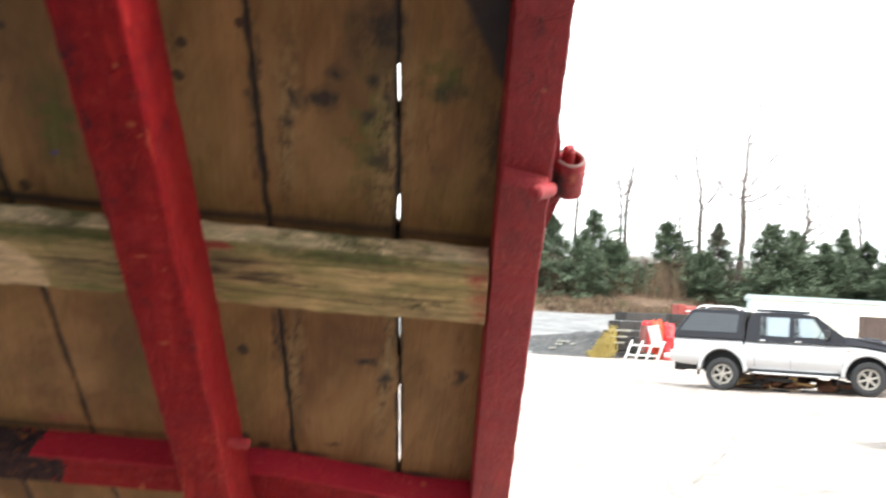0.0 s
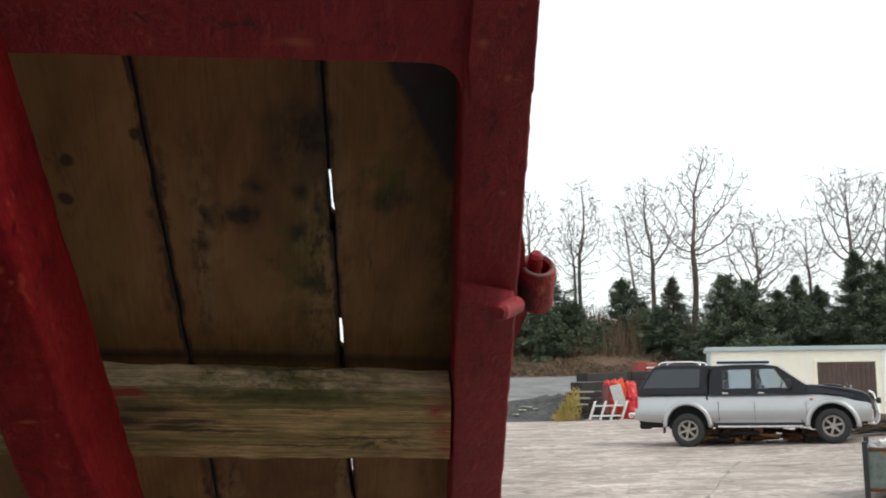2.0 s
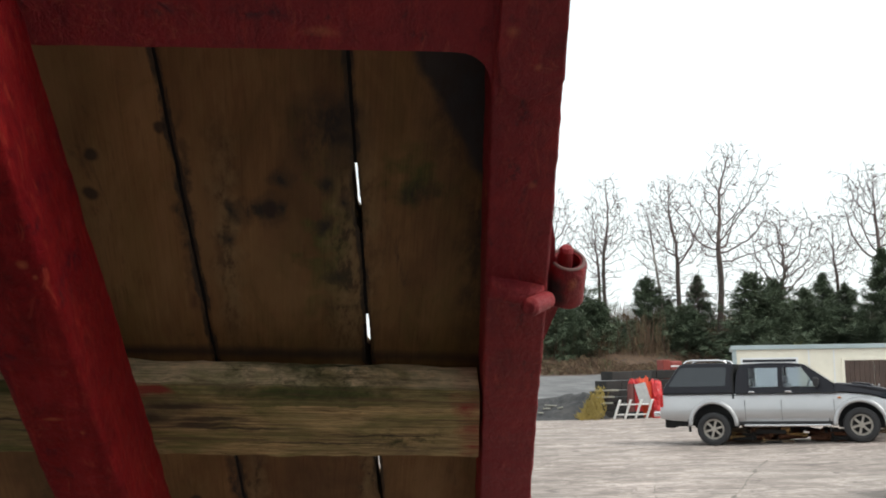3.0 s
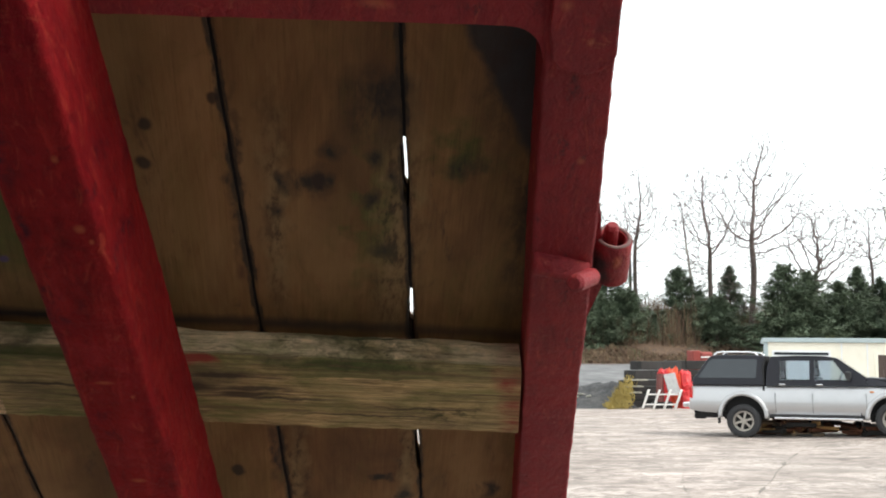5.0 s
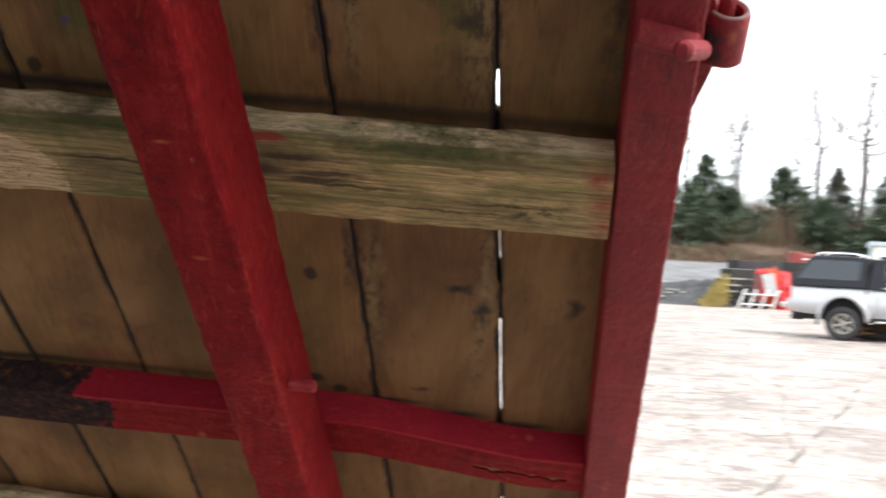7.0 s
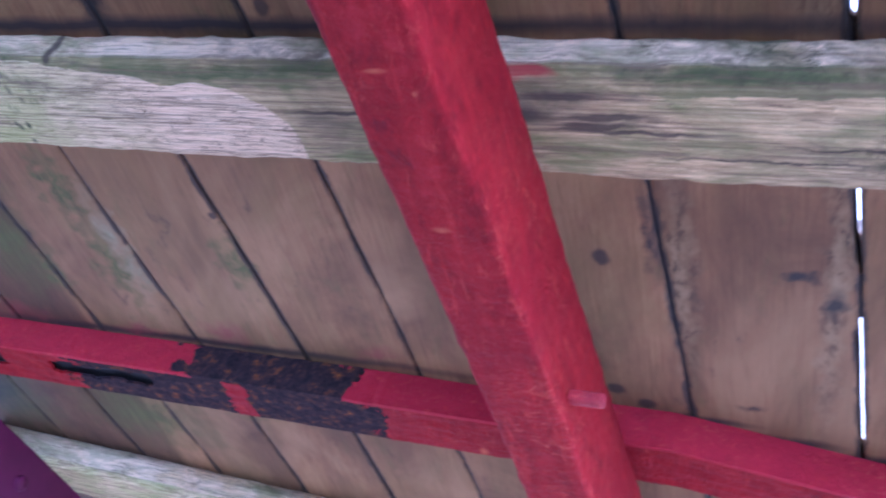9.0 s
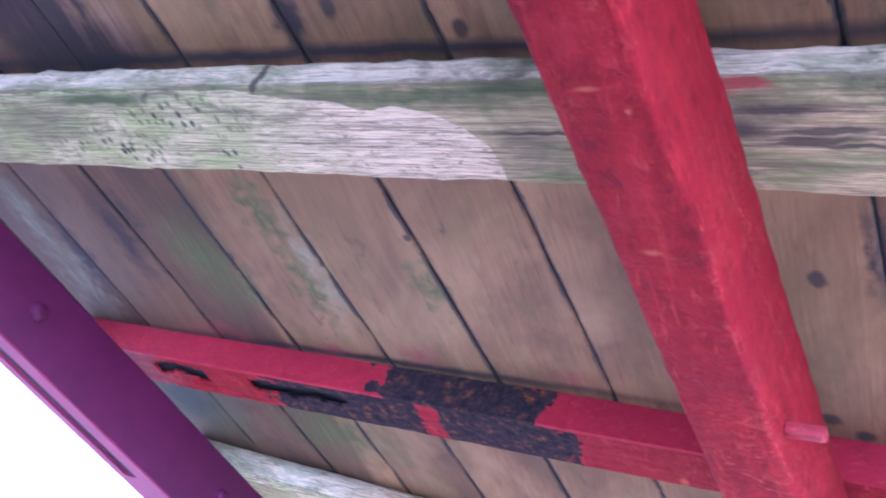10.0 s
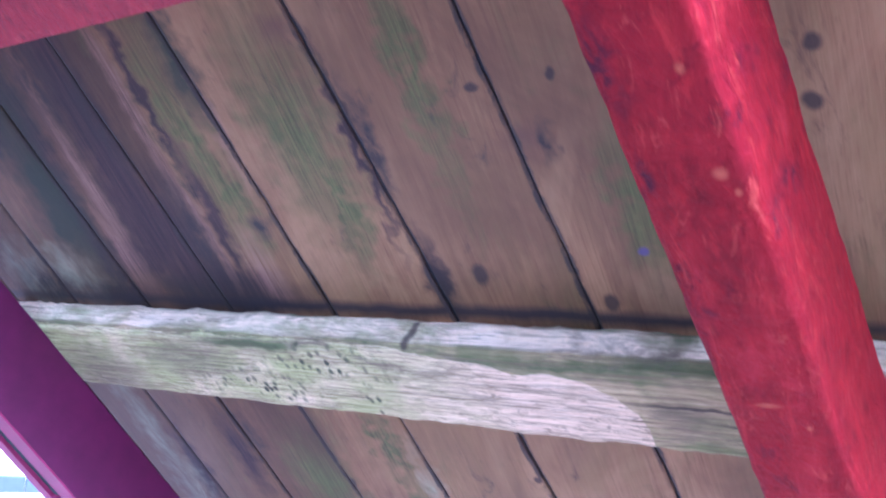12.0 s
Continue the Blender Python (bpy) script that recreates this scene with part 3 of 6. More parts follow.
def prism(bm, outline, y0, y1, taper=None):
    """A side outline of (x, z) points, extruded from y0 to y1. taper(x, z) pulls both sides inwards."""
    sides = []
    for y, s in ((y0, 1), (y1, -1)):
        sides.append([bm.verts.new((x, y + s * (taper(x, z) if taper else 0), z)) for x, z in outline])
    n = len(outline)
    bm.faces.new(sides[0])
    bm.faces.new(sides[1][::-1])
    for k in range(n):
        bm.faces.new((sides[0][k], sides[0][(k + 1) % n], sides[1][(k + 1) % n], sides[1][k]))
    return bm


def worn(ob, width, segments=2):
    mod = ob.modifiers.new("worn edges", "BEVEL")
    mod.width, mod.segments, mod.limit_method, mod.angle_limit = width, segments, "ANGLE", radians(35)
    return ob


# ---- ground: one sheet to the horizon ----
def height(x, y):
    """Flat yard, then a ramp and a wooded bank behind it."""
    def ease(a, b, v):
        v = min(1, max(0, (v - a) / (b - a)))
        return v * v * (3 - 2 * v)
    h = 1.5 * ease(34, 45, y) + 1.7 * ease(44.5, 53, y) + 1.0 * ease(53, 75, y)
    bumps = 0.25 * noise.noise((x * 0.35, y * 0.35, 0)) + 0.12 * noise.noise((x * 1.1, y * 1.1, 3))
    return h + bumps * ease(44, 49, y) + 0.037 * min(8.0, max(0.0, x - 7.5)) * (1 - ease(30, 36, y))


def build_ground():
    xs = [-600, -250, -100, -60, -40, -25] + [-15 + 1.0 * k for k in range(71)] + [65, 80, 110, 250, 600]
    ys = [-600, -200, -60, -20, 0, 10, 15, 20, 25, 30, 33] + [34 + 0.75 * k for k in range(36)] + [65, 75, 100, 160, 300, 700]
    bm = bmesh.new()
    grid = [[bm.verts.new((x, y, height(x, y))) for x in xs] for y in ys]
    for j in range(len(ys) - 1):
        for i in range(len(xs) - 1):
            bm.faces.new((grid[j][i], grid[j][i + 1], grid[j + 1][i + 1], grid[j + 1][i]))
    return tagged(part("ground", bm, GROUND, smooth=True), "worn pale concrete yard, darkened near the trailer to cut bounced light, asphalt ramp, leafy bank", "ground", kind="structure")


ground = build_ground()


# ---- the tilted trailer bed ----
bed = thing("tipped_trailer_bed", BED, "red steel and timber trailer bed tipped up, seen from beneath", "trailer")
TOP, END = -0.58, 2.09


def plank(x0, s0, x1, s1, slits=(), lift=0.0):
    """One floorboard between two joints; slits are stretches of its far edge that stand open."""
    bm = bmesh.new()
    rows = []
    n = 420
    edge = []
    for k in range(n + 1):
        y = TOP + (END - TOP) * k / n
        wob = lambda s: 0.0011 * noise.noise((s * 9.1, y * 14, 1.7)) + 0.0014 * noise.noise((s * 3.3, y * 4, 5.2))
        gl = 0.0016 + 0.0016 * abs(noise.noise((x0 * 7, y * 17, 2.0))) + 0.0007 * noise.noise((x0 * 7, y * 120, 2.0))
        gr = 0.0016 + 0.0016 * abs(noise.noise((x1 * 7, y * 17, 9.0))) + 0.0007 * noise.noise((x1 * 7, y * 120, 9.0))
        el = er = 0.0
        for a, b, w in slits:
            if a < y < b:
                gr, er = gr + w, w
        xl, xr = x0 + s0 * y + wob(x0), x1 + s1 * y + wob(x1)
        z0 = lift + 0.0015 * noise.noise((x0 * 5, y * 3, 0))
        prof = [(xl + gl, z0 + 0.0012), (xl + gl + 0.003, z0), (xl + 0.013, z0 - 0.0004), ((xl + xr) / 2, z0 - 0.0012), (xr - 0.013, z0 - 0.0004), (xr - gr - 0.003, z0), (xr - gr, z0 + 0.0012),
                (xr - gr, z0 + 0.032), (xr - er, z0 + 0.032), (xr - er, 0.042), (xl, 0.042), (xl, z0 + 0.032), (xl + gl, z0 + 0.032)]
        rows.append([bm.verts.new((x, y, z)) for x, z in prof])
        edge += [1.0, 0.9, 0.0, 0.0, 0.0, 0.9, 1.0, 1.0, 1.0, 0.0, 0.0, 1.0, 1.0]
    m = len(rows[0])
    for a, b in zip(rows, rows[1:]):
        for k in range(m):
            bm.faces.new((a[k], a[(k + 1) % m], b[(k + 1) % m], b[k]))
    bm.faces.new(rows[0])
    bm.faces.new(rows[-1][::-1])
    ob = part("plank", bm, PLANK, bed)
    mouldy = ob.data.attributes.new("mouldy_edge", "FLOAT", "POINT")
    mouldy.data.foreach_set("value", edge)
    return ob


def joint_dirt(x0, s0, slits=()):
    """Black dirt packed into the joint between two boards, a few millimetres back from their faces."""
    bm = bmesh.new()
    last = None
    for k in range(300):
        y = TOP + (END - TOP) * k / 299
        if any(a - 0.004 < y < b + 0.004 for a, b, w in slits):
            last = None
            continue
        x = x0 + s0 * y + 0.0011 * noise.noise((x0 * 9.1, y * 14, 1.7)) + 0.0014 * noise.noise((x0 * 3.3, y * 4, 5.2))
        d = 0.0045 + 0.002 * noise.noise((x0, y * 60, 3))
        now = (bm.verts.new((x - 0.003, y, d)), bm.verts.new((x, y, d - 0.001)), bm.verts.new((x + 0.003, y, d)))
        if last:
            bm.faces.new((last[0], last[1], now[1], now[0]))
            bm.faces.new((last[1], last[2], now[2], now[1]))
        last = now
    return tagged(part("joint_dirt", bm, DARK, bed, "black dirt packed in the joint"), kind="stuff")


JOINTS = [(-1.66, 0.10), (-1.48, 0.12), (-1.337, 0.112), (-1.184, 0.12), (-1.027, 0.11), (-0.860, 0.10), (-0.692, 0.10), (-0.524, 0.09), (-0.352, 0.09),
          (-0.179, 0.080), (0.0, 0.088), (0.186, 0.085)]
OPEN = [(-0.262, -0.188, 0.0032), (-0.050, 0.012, 0.0038), (0.15, 0.265, 0.0026), (0.35, 0.60, 0.0030), (0.8, 1.1, 0.003)]
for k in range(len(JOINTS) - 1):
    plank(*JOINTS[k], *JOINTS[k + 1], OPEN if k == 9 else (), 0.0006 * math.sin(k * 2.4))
for k in range(1, len(JOINTS) - 1):
    joint_dirt(*JOINTS[k], OPEN if k == 10 else ())


def rough_beam(name, material, y0, y1, x0, x1, z0, z1, slope, label, skew=0.085, wear=0.003):
    """A sawn timber across the bed, with chewed edges."""
    bm = bmesh.new()
    n = 120
    rings = []
    for k in range(n + 1):
        x = x0 + (x1 - x0) * k / n
        j = lambda s: wear * noise.noise((x * 22, s * 3.1, 0.3)) + wear * 0.8 * noise.noise((x * 70, s * 5.1, 4.3))
        c = 0.007
        prof = [(y0 + 0.017 + j(7), z1), (y0 + 0.007 + j(11), z1 - 0.008 + j(12)), (y0 + j(1), z1 - 0.021 + j(10)), (y0 + j(2), z0 + c), (y0 + c + j(3), z0 + j(8) * 0.5), ((y0 + y1) / 2, z0 - 0.0015), (y1 - c + j(4), z0 + j(9) * 0.5), (y1 + j(5), z0 + c), (y1 + j(6), z1)]
        rings.append([bm.verts.new((x + skew * y, y + slope * x, z)) for y, z in prof])
    m = len(rings[0])
    for a, b in zip(rings, rings[1:]):
        for k in range(m):
            bm.faces.new((a[k], a[(k + 1) % m], b[(k + 1) % m], b[k]))
    bm.faces.new(rings[0])
    bm.faces.new(rings[-1][::-1])
    return part(name, bm, material, bed, label)


rough_beam("bearer", BEARER, 0.0, 0.115, -1.46, 0.124, -0.061, -0.001, 0.0, "weathered grey timber bearer with green algae and a pale bare patch")
rough_beam("bearer", BEARER, 0.965, 1.07, -1.46, 0.124, -0.061, -0.001, 0.085, "weathered grey timber bearer")


def drop(x):
    """How far the cross channel sags towards the side rail."""
    return 0.524 + 0.014 * (x + 1.0) + min(0.045, 0.19 * max(0.0, x + 0.2))


def channel():
    """A cross channel: upright web on the high side, bottom flange with rusted-through slots."""
    cross = new("cross_channel")
    cross.parent = bed
    bm = bmesh.new()
    n = 330
    for lo, hi, z0, z1 in ((0.0, 0.006, -0.052, -0.001),):
        rows = []
        for k in range(n + 1):
            x = -1.46 + 1.60 * k / n
            d = 0.0015 * noise.noise((x * 12, 1, 1)) + (0.002 * noise.noise((x * 60, 2, 1)) if -0.82 < x < -0.56 else 0)
            yy = drop(x) + d
            rows.append([bm.verts.new((x + 0.085 * y, y, z)) for y, z in ((yy, z1), (yy, z0), (yy + 0.006, z0), (yy + 0.006, z1))])
        for a, b in zip(rows, rows[1:]):
            for k in range(4):
                bm.faces.new((a[k], a[(k + 1) % 4], b[(k + 1) % 4], b[k]))
    part("web", bm, RED_RUSTED, cross, "red steel web, bare and rusted along one stretch")
    bm = bmesh.new()
    ny = 16
    verts = {}
    def v(i, j):
        if (i, j) not in verts:
            x = -1.46 + 1.60 * i / n
            y = drop(x) + 0.004 + 0.078 * j / ny + 0.0012 * noise.noise((x * 50, j * 0.7, 0))
            verts[i, j] = bm.verts.new((x + 0.085 * y, y, -0.050 + 0.0015 * noise.noise((x * 18, j * 0.4, 7))))
        return verts[i, j]
    slots = [(-1.30, -1.19, 0.22, 0.60), (-1.10, -0.92, 0.20, 0.56), (-0.04, 0.10, 0.56, 0.68)]
    for i in range(n):
        for j in range(ny):
            x, f = -1.46 + 1.60 * (i + 0.5) / n, (j + 0.5) / ny
            f += 0.14 * noise.noise((x * 14, 0, 3)) + 0.08 * noise.noise((x * 60, f * 5, 8))
            if any(a < x < b and lo < f < hi for a, b, lo, hi in slots):
                continue
            bm.faces.new((v(i, j), v(i + 1, j), v(i + 1, j + 1), v(i, j + 1)))
    flange = part("flange", bm, RED_FLAKED, cross, "red steel flange with slots rusted through")
    mod = flange.modifiers.new("thickness", "SOLIDIFY")
    mod.thickness = 0.004
    # Near-black sheet added to stand in for the shade behind the slots.
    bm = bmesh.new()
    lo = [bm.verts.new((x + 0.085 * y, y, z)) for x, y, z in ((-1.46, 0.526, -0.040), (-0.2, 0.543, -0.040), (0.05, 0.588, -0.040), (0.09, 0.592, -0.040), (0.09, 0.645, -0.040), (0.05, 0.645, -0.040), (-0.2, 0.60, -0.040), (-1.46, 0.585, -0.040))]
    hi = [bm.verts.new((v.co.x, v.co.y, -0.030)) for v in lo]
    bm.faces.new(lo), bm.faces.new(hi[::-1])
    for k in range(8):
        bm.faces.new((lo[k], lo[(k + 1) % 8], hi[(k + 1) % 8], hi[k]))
    part("packing", bm, DARK, cross, "near-black sheet added as shade behind the slots")
    return cross


channel()


def lumpy_box(name, lo, hi, skew, label, lump=0.0012, step=0.012, material=None, parent=None, radius=0.0035, slope=0.0):
    """A long steel section along y with rounded arrises and the small lumps of thick paint."""
    bm = bmesh.new()
    n = int((hi[1] - lo[1]) / step)
    rings = []
    for k in range(n + 1):
        y = lo[1] + (hi[1] - lo[1]) * k / n
        prof = []
        for cx, cz, a0 in ((lo[0] + radius, lo[2] + radius, 180), (hi[0] - radius, lo[2] + radius, 270), (hi[0] - radius, hi[2] - radius, 0), (lo[0] + radius, hi[2] - radius, 90)):
            for a in (0, 30, 60, 90):
                t = radians(a0 + a)
                x, z = cx + radius * math.cos(t), cz + radius * math.sin(t)
                j = lump * noise.noise((x * 40, y * 45, z * 40)) + lump * 0.8 * noise.noise((x * 9, y * 9, z * 9))
                j += lump * 0.45 * noise.noise((x * 60, y * 140, z * 60))
                prof.append((x + j * math.cos(t), z + j * math.sin(t)))
        rings.append([bm.verts.new((x + skew * y, y + slope * x, z)) for x, z in prof])
    m = len(rings[0])
    for a, b in zip(rings, rings[1:]):
        for k in range(m):
            bm.faces.new((a[k], a[(k + 1) % m], b[(k + 1) % m], b[k]))
    bm.faces.new(rings[0])
    bm.faces.new(rings[-1][::-1])
    return part(name, bm, material or RED, parent or bed, label, smooth=True)


lumpy_box("chassis_beam", (-0.326, TOP, -0.180), (-0.251, END, -0.0615), 0.098, "red painted box-section beam, brush-marked and chipped", 0.0017, radius=0.008)

bm = box(bmesh.new(), (-0.252, 0.302, -0.160), (-0.216, 0.314, -0.146), 0.004, 0.098)
# Paler paint than the beam's: the light on the tab is in its colour.
part("weld_tab", bm, RAIL, bed, "short red tab welded to the beam")


def slotted_beam():
    """The second beam: an upright web with a bolt, and a bottom flange with long slots."""
    beam = new("slotted_beam")
    beam.parent = bed
    lumpy_box("web", (-1.350, TOP, -0.180), (-1.342, END, -0.0625), 0.13, "dark maroon painted web plate", 0.0008, material=MAROON, parent=beam, radius=0.003)
    bm = bmesh.new()
    n, m = 430, 12
    verts = {}

    def v(i, j):
        if (i, j) not in verts:
            y = TOP + (END - TOP) * i / n
            x = -1.3425 - 0.084 * j / m + 0.13 * y
            verts[i, j] = bm.verts.new((x, y, -0.1815))
        return verts[i, j]
    for i in range(n):
        y = TOP + (END - TOP) * (i + 0.5) / n
        for j in range(m):
            if 5 <= j < 9 and (y + 0.245) % 0.47 > 0.085 + 0.01 * noise.noise((y * 30, j, 0)):
                continue
            bm.faces.new((v(i, j), v(i + 1, j), v(i + 1, j + 1), v(i, j + 1)))
    flange = part("flange", bm, LIT_CRIMSON, beam, "crimson flange, paler as if lit from below, with long dark slots")
    mod = flange.modifiers.new("thickness", "SOLIDIFY")
    mod.thickness = 0.006
    # Near-black bar added inside, standing in for shade in the slots.
    lumpy_box("lining", (-1.428, TOP, -0.170), (-1.3505, END, -0.150), 0.13, "near-black bar added as shade inside the beam", 0.0005, 0.03, DARK, beam, 0.003)
    for y in (-0.12, 0.352, 0.83):
        bm = bmesh.new()
        x = -1.342 + 0.13 * y
        tube(bm, (x - 0.002, y, -0.118), (x + 0.006, y, -0.118), 0.014, 0.013, 16)
        tube(bm, (x + 0.006, y, -0.118), (x + 0.010, y, -0.118), 0.013, 0.006, 16)
        part("bolt", bm, MAROON, beam, "painted round bolt head")


slotted_beam()
lumpy_box("side_rail", (0.127, TOP, -0.060), (0.192, END, 0.05), 0.085, "red painted steel side rail with lumpy edge", 0.0014, 0.005, RAIL)


def cross_rail():
    """The steel rail across the high end, with a filleted corner where it meets the side rail."""
    bm = bmesh.new()
    pts = [(-1.50, -0.58), (0.10, -0.58), (0.10, -0.400)]
    edge = [(0.092, -0.400)]
    for k in range(9):
        t = radians(0 + 90 * k / 8)
        edge.append((0.062 + 0.030 * math.cos(t), -0.398 - 0.030 * math.sin(t) + 0.0))
    pts += edge
    for k in range(60):
        x = 0.055 - 1.55 * k / 59
        pts.append((x, -0.4285 - 0.034 * (x - 0.06) + 0.0012 * noise.noise((x * 40, 0, 0))))
    low = [bm.verts.new((x, y, -0.0575)) for x, y in pts]
    high = [bm.verts.new((x, y, -0.001)) for x, y in pts]
    bm.faces.new(low)
    bm.faces.new(high[::-1])
    for k in range(len(pts)):
        bm.faces.new((low[k], low[(k + 1) % len(pts)], high[(k + 1) % len(pts)], high[k]))
    return worn(part("cross_rail", bm, RAIL, bed, "red steel cross rail with thick brushed paint"), 0.004)


cross_rail()


def corner_plate():
    """A lap plate with a rounded lower end, welded over the corner of the two rails."""
    bm = bmesh.new()
    pts = [(0.088, -0.575), (0.142, -0.575)]
    for k in range(7):
        pts.append((0.142 + 0.014 * k / 6 + 0.001 * noise.noise((k * 0.9, 0, 1)), -0.575 + 0.165 * k / 6))
    for k in range(1, 10):
        t = radians(90 * k / 9)
        pts.append((0.126 + 0.030 * math.cos(t), -0.410 + 0.022 * math.sin(t)))
    pts += [(0.108, -0.392), (0.100, -0.402), (0.094, -0.43)]
    low = [bm.verts.new((x, y, -0.0645 - 0.0008 * noise.noise((x * 60, y * 60, 0)))) for x, y in pts]
    high = [bm.verts.new((x, y, -0.0585)) for x, y in pts]
    bm.faces.new(low)
    bm.faces.new(high[::-1])
    for k in range(len(pts)):
        bm.faces.new((low[k], low[(k + 1) % len(pts)], high[(k + 1) % len(pts)], high[k]))
    return worn(part("corner_plate", bm, RAIL, bed, "red lap plate with rounded end"), 0.002)


corner_plate()


def hinge():
    """The drop-side hinge outside the rail: lug plate, tube and pin, and the hook on the rail's face."""
    hub = new("hinge")
    hub.parent = bed
    bm = bmesh.new()
    n, ra, ri = 28, 0.0204, 0.0134
    ax, az, y0, y1 = 0.2050, -0.024, -0.172, -0.118
    rings = []
    for y, r in ((y0, ri), (y0 - 0.001, ri + 0.002), (y0 - 0.001, ra - 0.002), (y0 + 0.002, ra), (y1 - 0.003, ra), (y1, ra - 0.003), (y1, ri), (y0, ri)):
        rings.append([bm.verts.new((ax + 0.085 * (y + 0.15) + r * math.cos(2 * math.pi * k / n), y, az + r * math.sin(2 * math.pi * k / n))) for k in range(n)])
    for a, b in zip(rings, rings[1:]):
        for k in range(n):
            bm.faces.new((a[k], a[(k + 1) % n], b[(k + 1) % n], b[k]))
    part("tube", bm, RAIL, hub, "worn red hinge tube", smooth=True)
    # Thin ring in a paler colour, set on the tube's end.
    bm = bmesh.new()
    rings = []
    for y, r in ((y0 - 0.0012, ri + 0.0015), (y0 - 0.0024, ri + 0.0025), (y0 - 0.0024, ra - 0.0025), (y0 - 0.0012, ra - 0.0012)):
        rings.append([bm.verts.new((ax + 0.085 * (y + 0.15) + r * math.cos(2 * math.pi * k / n), y, az + r * math.sin(2 * math.pi * k / n))) for k in range(n)])
    for a, b in zip(rings, rings[1:]):
        for k in range(n):
            bm.faces.new((a[k], a[(k + 1) % n], b[(k + 1) % n], b[k]))
    part("rim", bm, RIM_PALE, hub, "pale end of the tube")
    bm = bmesh.new()
    for a, b, r0, r1 in ((-0.186, -0.112, 0.0078, 0.0078), (-0.190, -0.186, 0.005, 0.0078)):
        tube(bm, (ax + 0.085 * (a + 0.15) - 0.003, a, az), (ax + 0.085 * (b + 0.15) - 0.003, b, az), r0, r1, 14)
    part("pin", bm, RAIL, hub, "red hinge pin")
    bm = bmesh.new()
    outline = [(0.187, -0.245), (0.1915, -0.232), (0.197, -0.205), (0.200, -0.165), (0.204, -0.125), (0.206, -0.108), (0.200, -0.085), (0.192, -0.055), (0.184, -0.045), (0.180, -0.245)]
    lo = [bm.verts.new((x + 0.085 * y, y, -0.030)) for x, y in [(ox + 0.004, oy) for ox, oy in outline]]
    hi = [bm.verts.new((v.co.x, v.co.y, 0.03)) for v in lo]
    bm.faces.new(lo), bm.faces.new(hi[::-1])
    for k in range(len(lo)):
        bm.faces.new((lo[k], lo[(k + 1) % len(lo)], hi[(k + 1) % len(lo)], hi[k]))
    box(bm, (0.200, -0.124, -0.036), (0.226, -0.113, -0.006), 0.004, 0.085)
    part("lug", bm, RAIL, hub, "red welded lug plate")
    hook = new("hook")
    hook.parent = bed
    bm = bmesh.new()
    rings = []
    for k in range(13):
        f = k / 12
        x = 0.114 + 0.060 * f
        drop = 0.012 + 0.007 * f
        prof = [(-0.182 + 0.014 * f, -0.059), (-0.175 + 0.012 * f, -0.061 - 0.4 * drop), (-0.164 + 0.010 * f, -0.060 - drop), (-0.157 + 0.008 * f, -0.060 - drop), (-0.152 + 0.008 * f, -0.064), (-0.151 + 0.008 * f, -0.058)]
        rings.append([bm.verts.new((x, y, z)) for y, z in prof])
    for a, b in zip(rings, rings[1:]):
        for k in range(6):
            bm.faces.new((a[k], a[(k + 1) % 6], b[(k + 1) % 6], b[k]))
    bm.faces.new(rings[0]), bm.faces.new(rings[-1][::-1])
    worn(part("plate", bm, RAIL, hook, "bent red strap", True), 0.003)
    bm = bmesh.new()
    tube(bm, (0.176, -0.158, -0.072), (0.151, -0.182, -0.110), 0.0092, 0.0095, 14)
    tube(bm, (0.151, -0.182, -0.110), (0.149, -0.184, -0.113), 0.0095, 0.006, 14)
    part("rod", bm, RAIL, hook, "red rod end")


hinge()


# ---- the yard ----
def ribbon(name, path, width, z, material, parent, seed):
    """A crack in the concrete: a jagged, thin strip."""
    bm = bmesh.new()
    pts = []
    for (ax, ay), (bx, by) in zip(path, path[1:]):
        n = max(2, int(math.hypot(bx - ax, by - ay) / 0.12))
        for k in range(n):
            f = k / n
            pts.append((ax + (bx - ax) * f, ay + (by - ay) * f))
    rows = []
    for k, (x, y) in enumerate(pts):
        d = 0.08 * noise.noise((k * 0.06, seed, 0)) + 0.025 * noise.noise((k * 0.35, seed, 4)) + 0.015 * noise.noise((k * 1.3, seed, 6))
        w = width * (0.05 + max(0.0, noise.noise((k * 0.21, seed, 9)) + 0.25 + 0.4 * noise.noise((k * 0.9, seed, 2))) * 1.3)
        g = height(x + d, y) + z
        rows.append((bm.verts.new((x + d - w, y, g)), bm.verts.new((x + d + w, y, g))))
    for a, b in zip(rows, rows[1:]):
        bm.faces.new((a[0], a[1], b[1], b[0]))
    return part(name, bm, material, parent)


CRACK = plain("crack dirt", (0.22, 0.195, 0.17), 0.95, 0, 20, 0.5)
ribbon("crack", [(1.5, 5.7), (1.84, 6.36), (2.14, 6.95), (2.54, 7.73), (2.88, 8.37), (3.63, 10.0), (4.42, 11.72), (5.41, 13.71), (6.30, 15.56), (7.2, 17.2), (8.32, 18.62), (9.6, 19.3)], 0.032, 0.004, CRACK, ground, 1)
ribbon("crack", [(2.47, 7.66), (2.53, 7.94), (2.86, 9.24), (3.34, 10.92), (3.8, 12.6), (4.2, 14.02)], 0.016, 0.0045, CRACK, ground, 2)
ribbon("crack", [(2.30, 7.3), (2.46, 7.66), (2.62, 7.95)], 0.055, 0.005, CRACK, ground, 5)
ribbon("crack", [(5.8, 12.6), (6.7, 12.75), (7.4, 12.5)], 0.02, 0.0045, CRACK, ground, 3)
ribbon("crack", [(4.7, 10.15), (5.0, 10.25), (5.3, 10.2)], 0.02, 0.0045, CRACK, ground, 4)

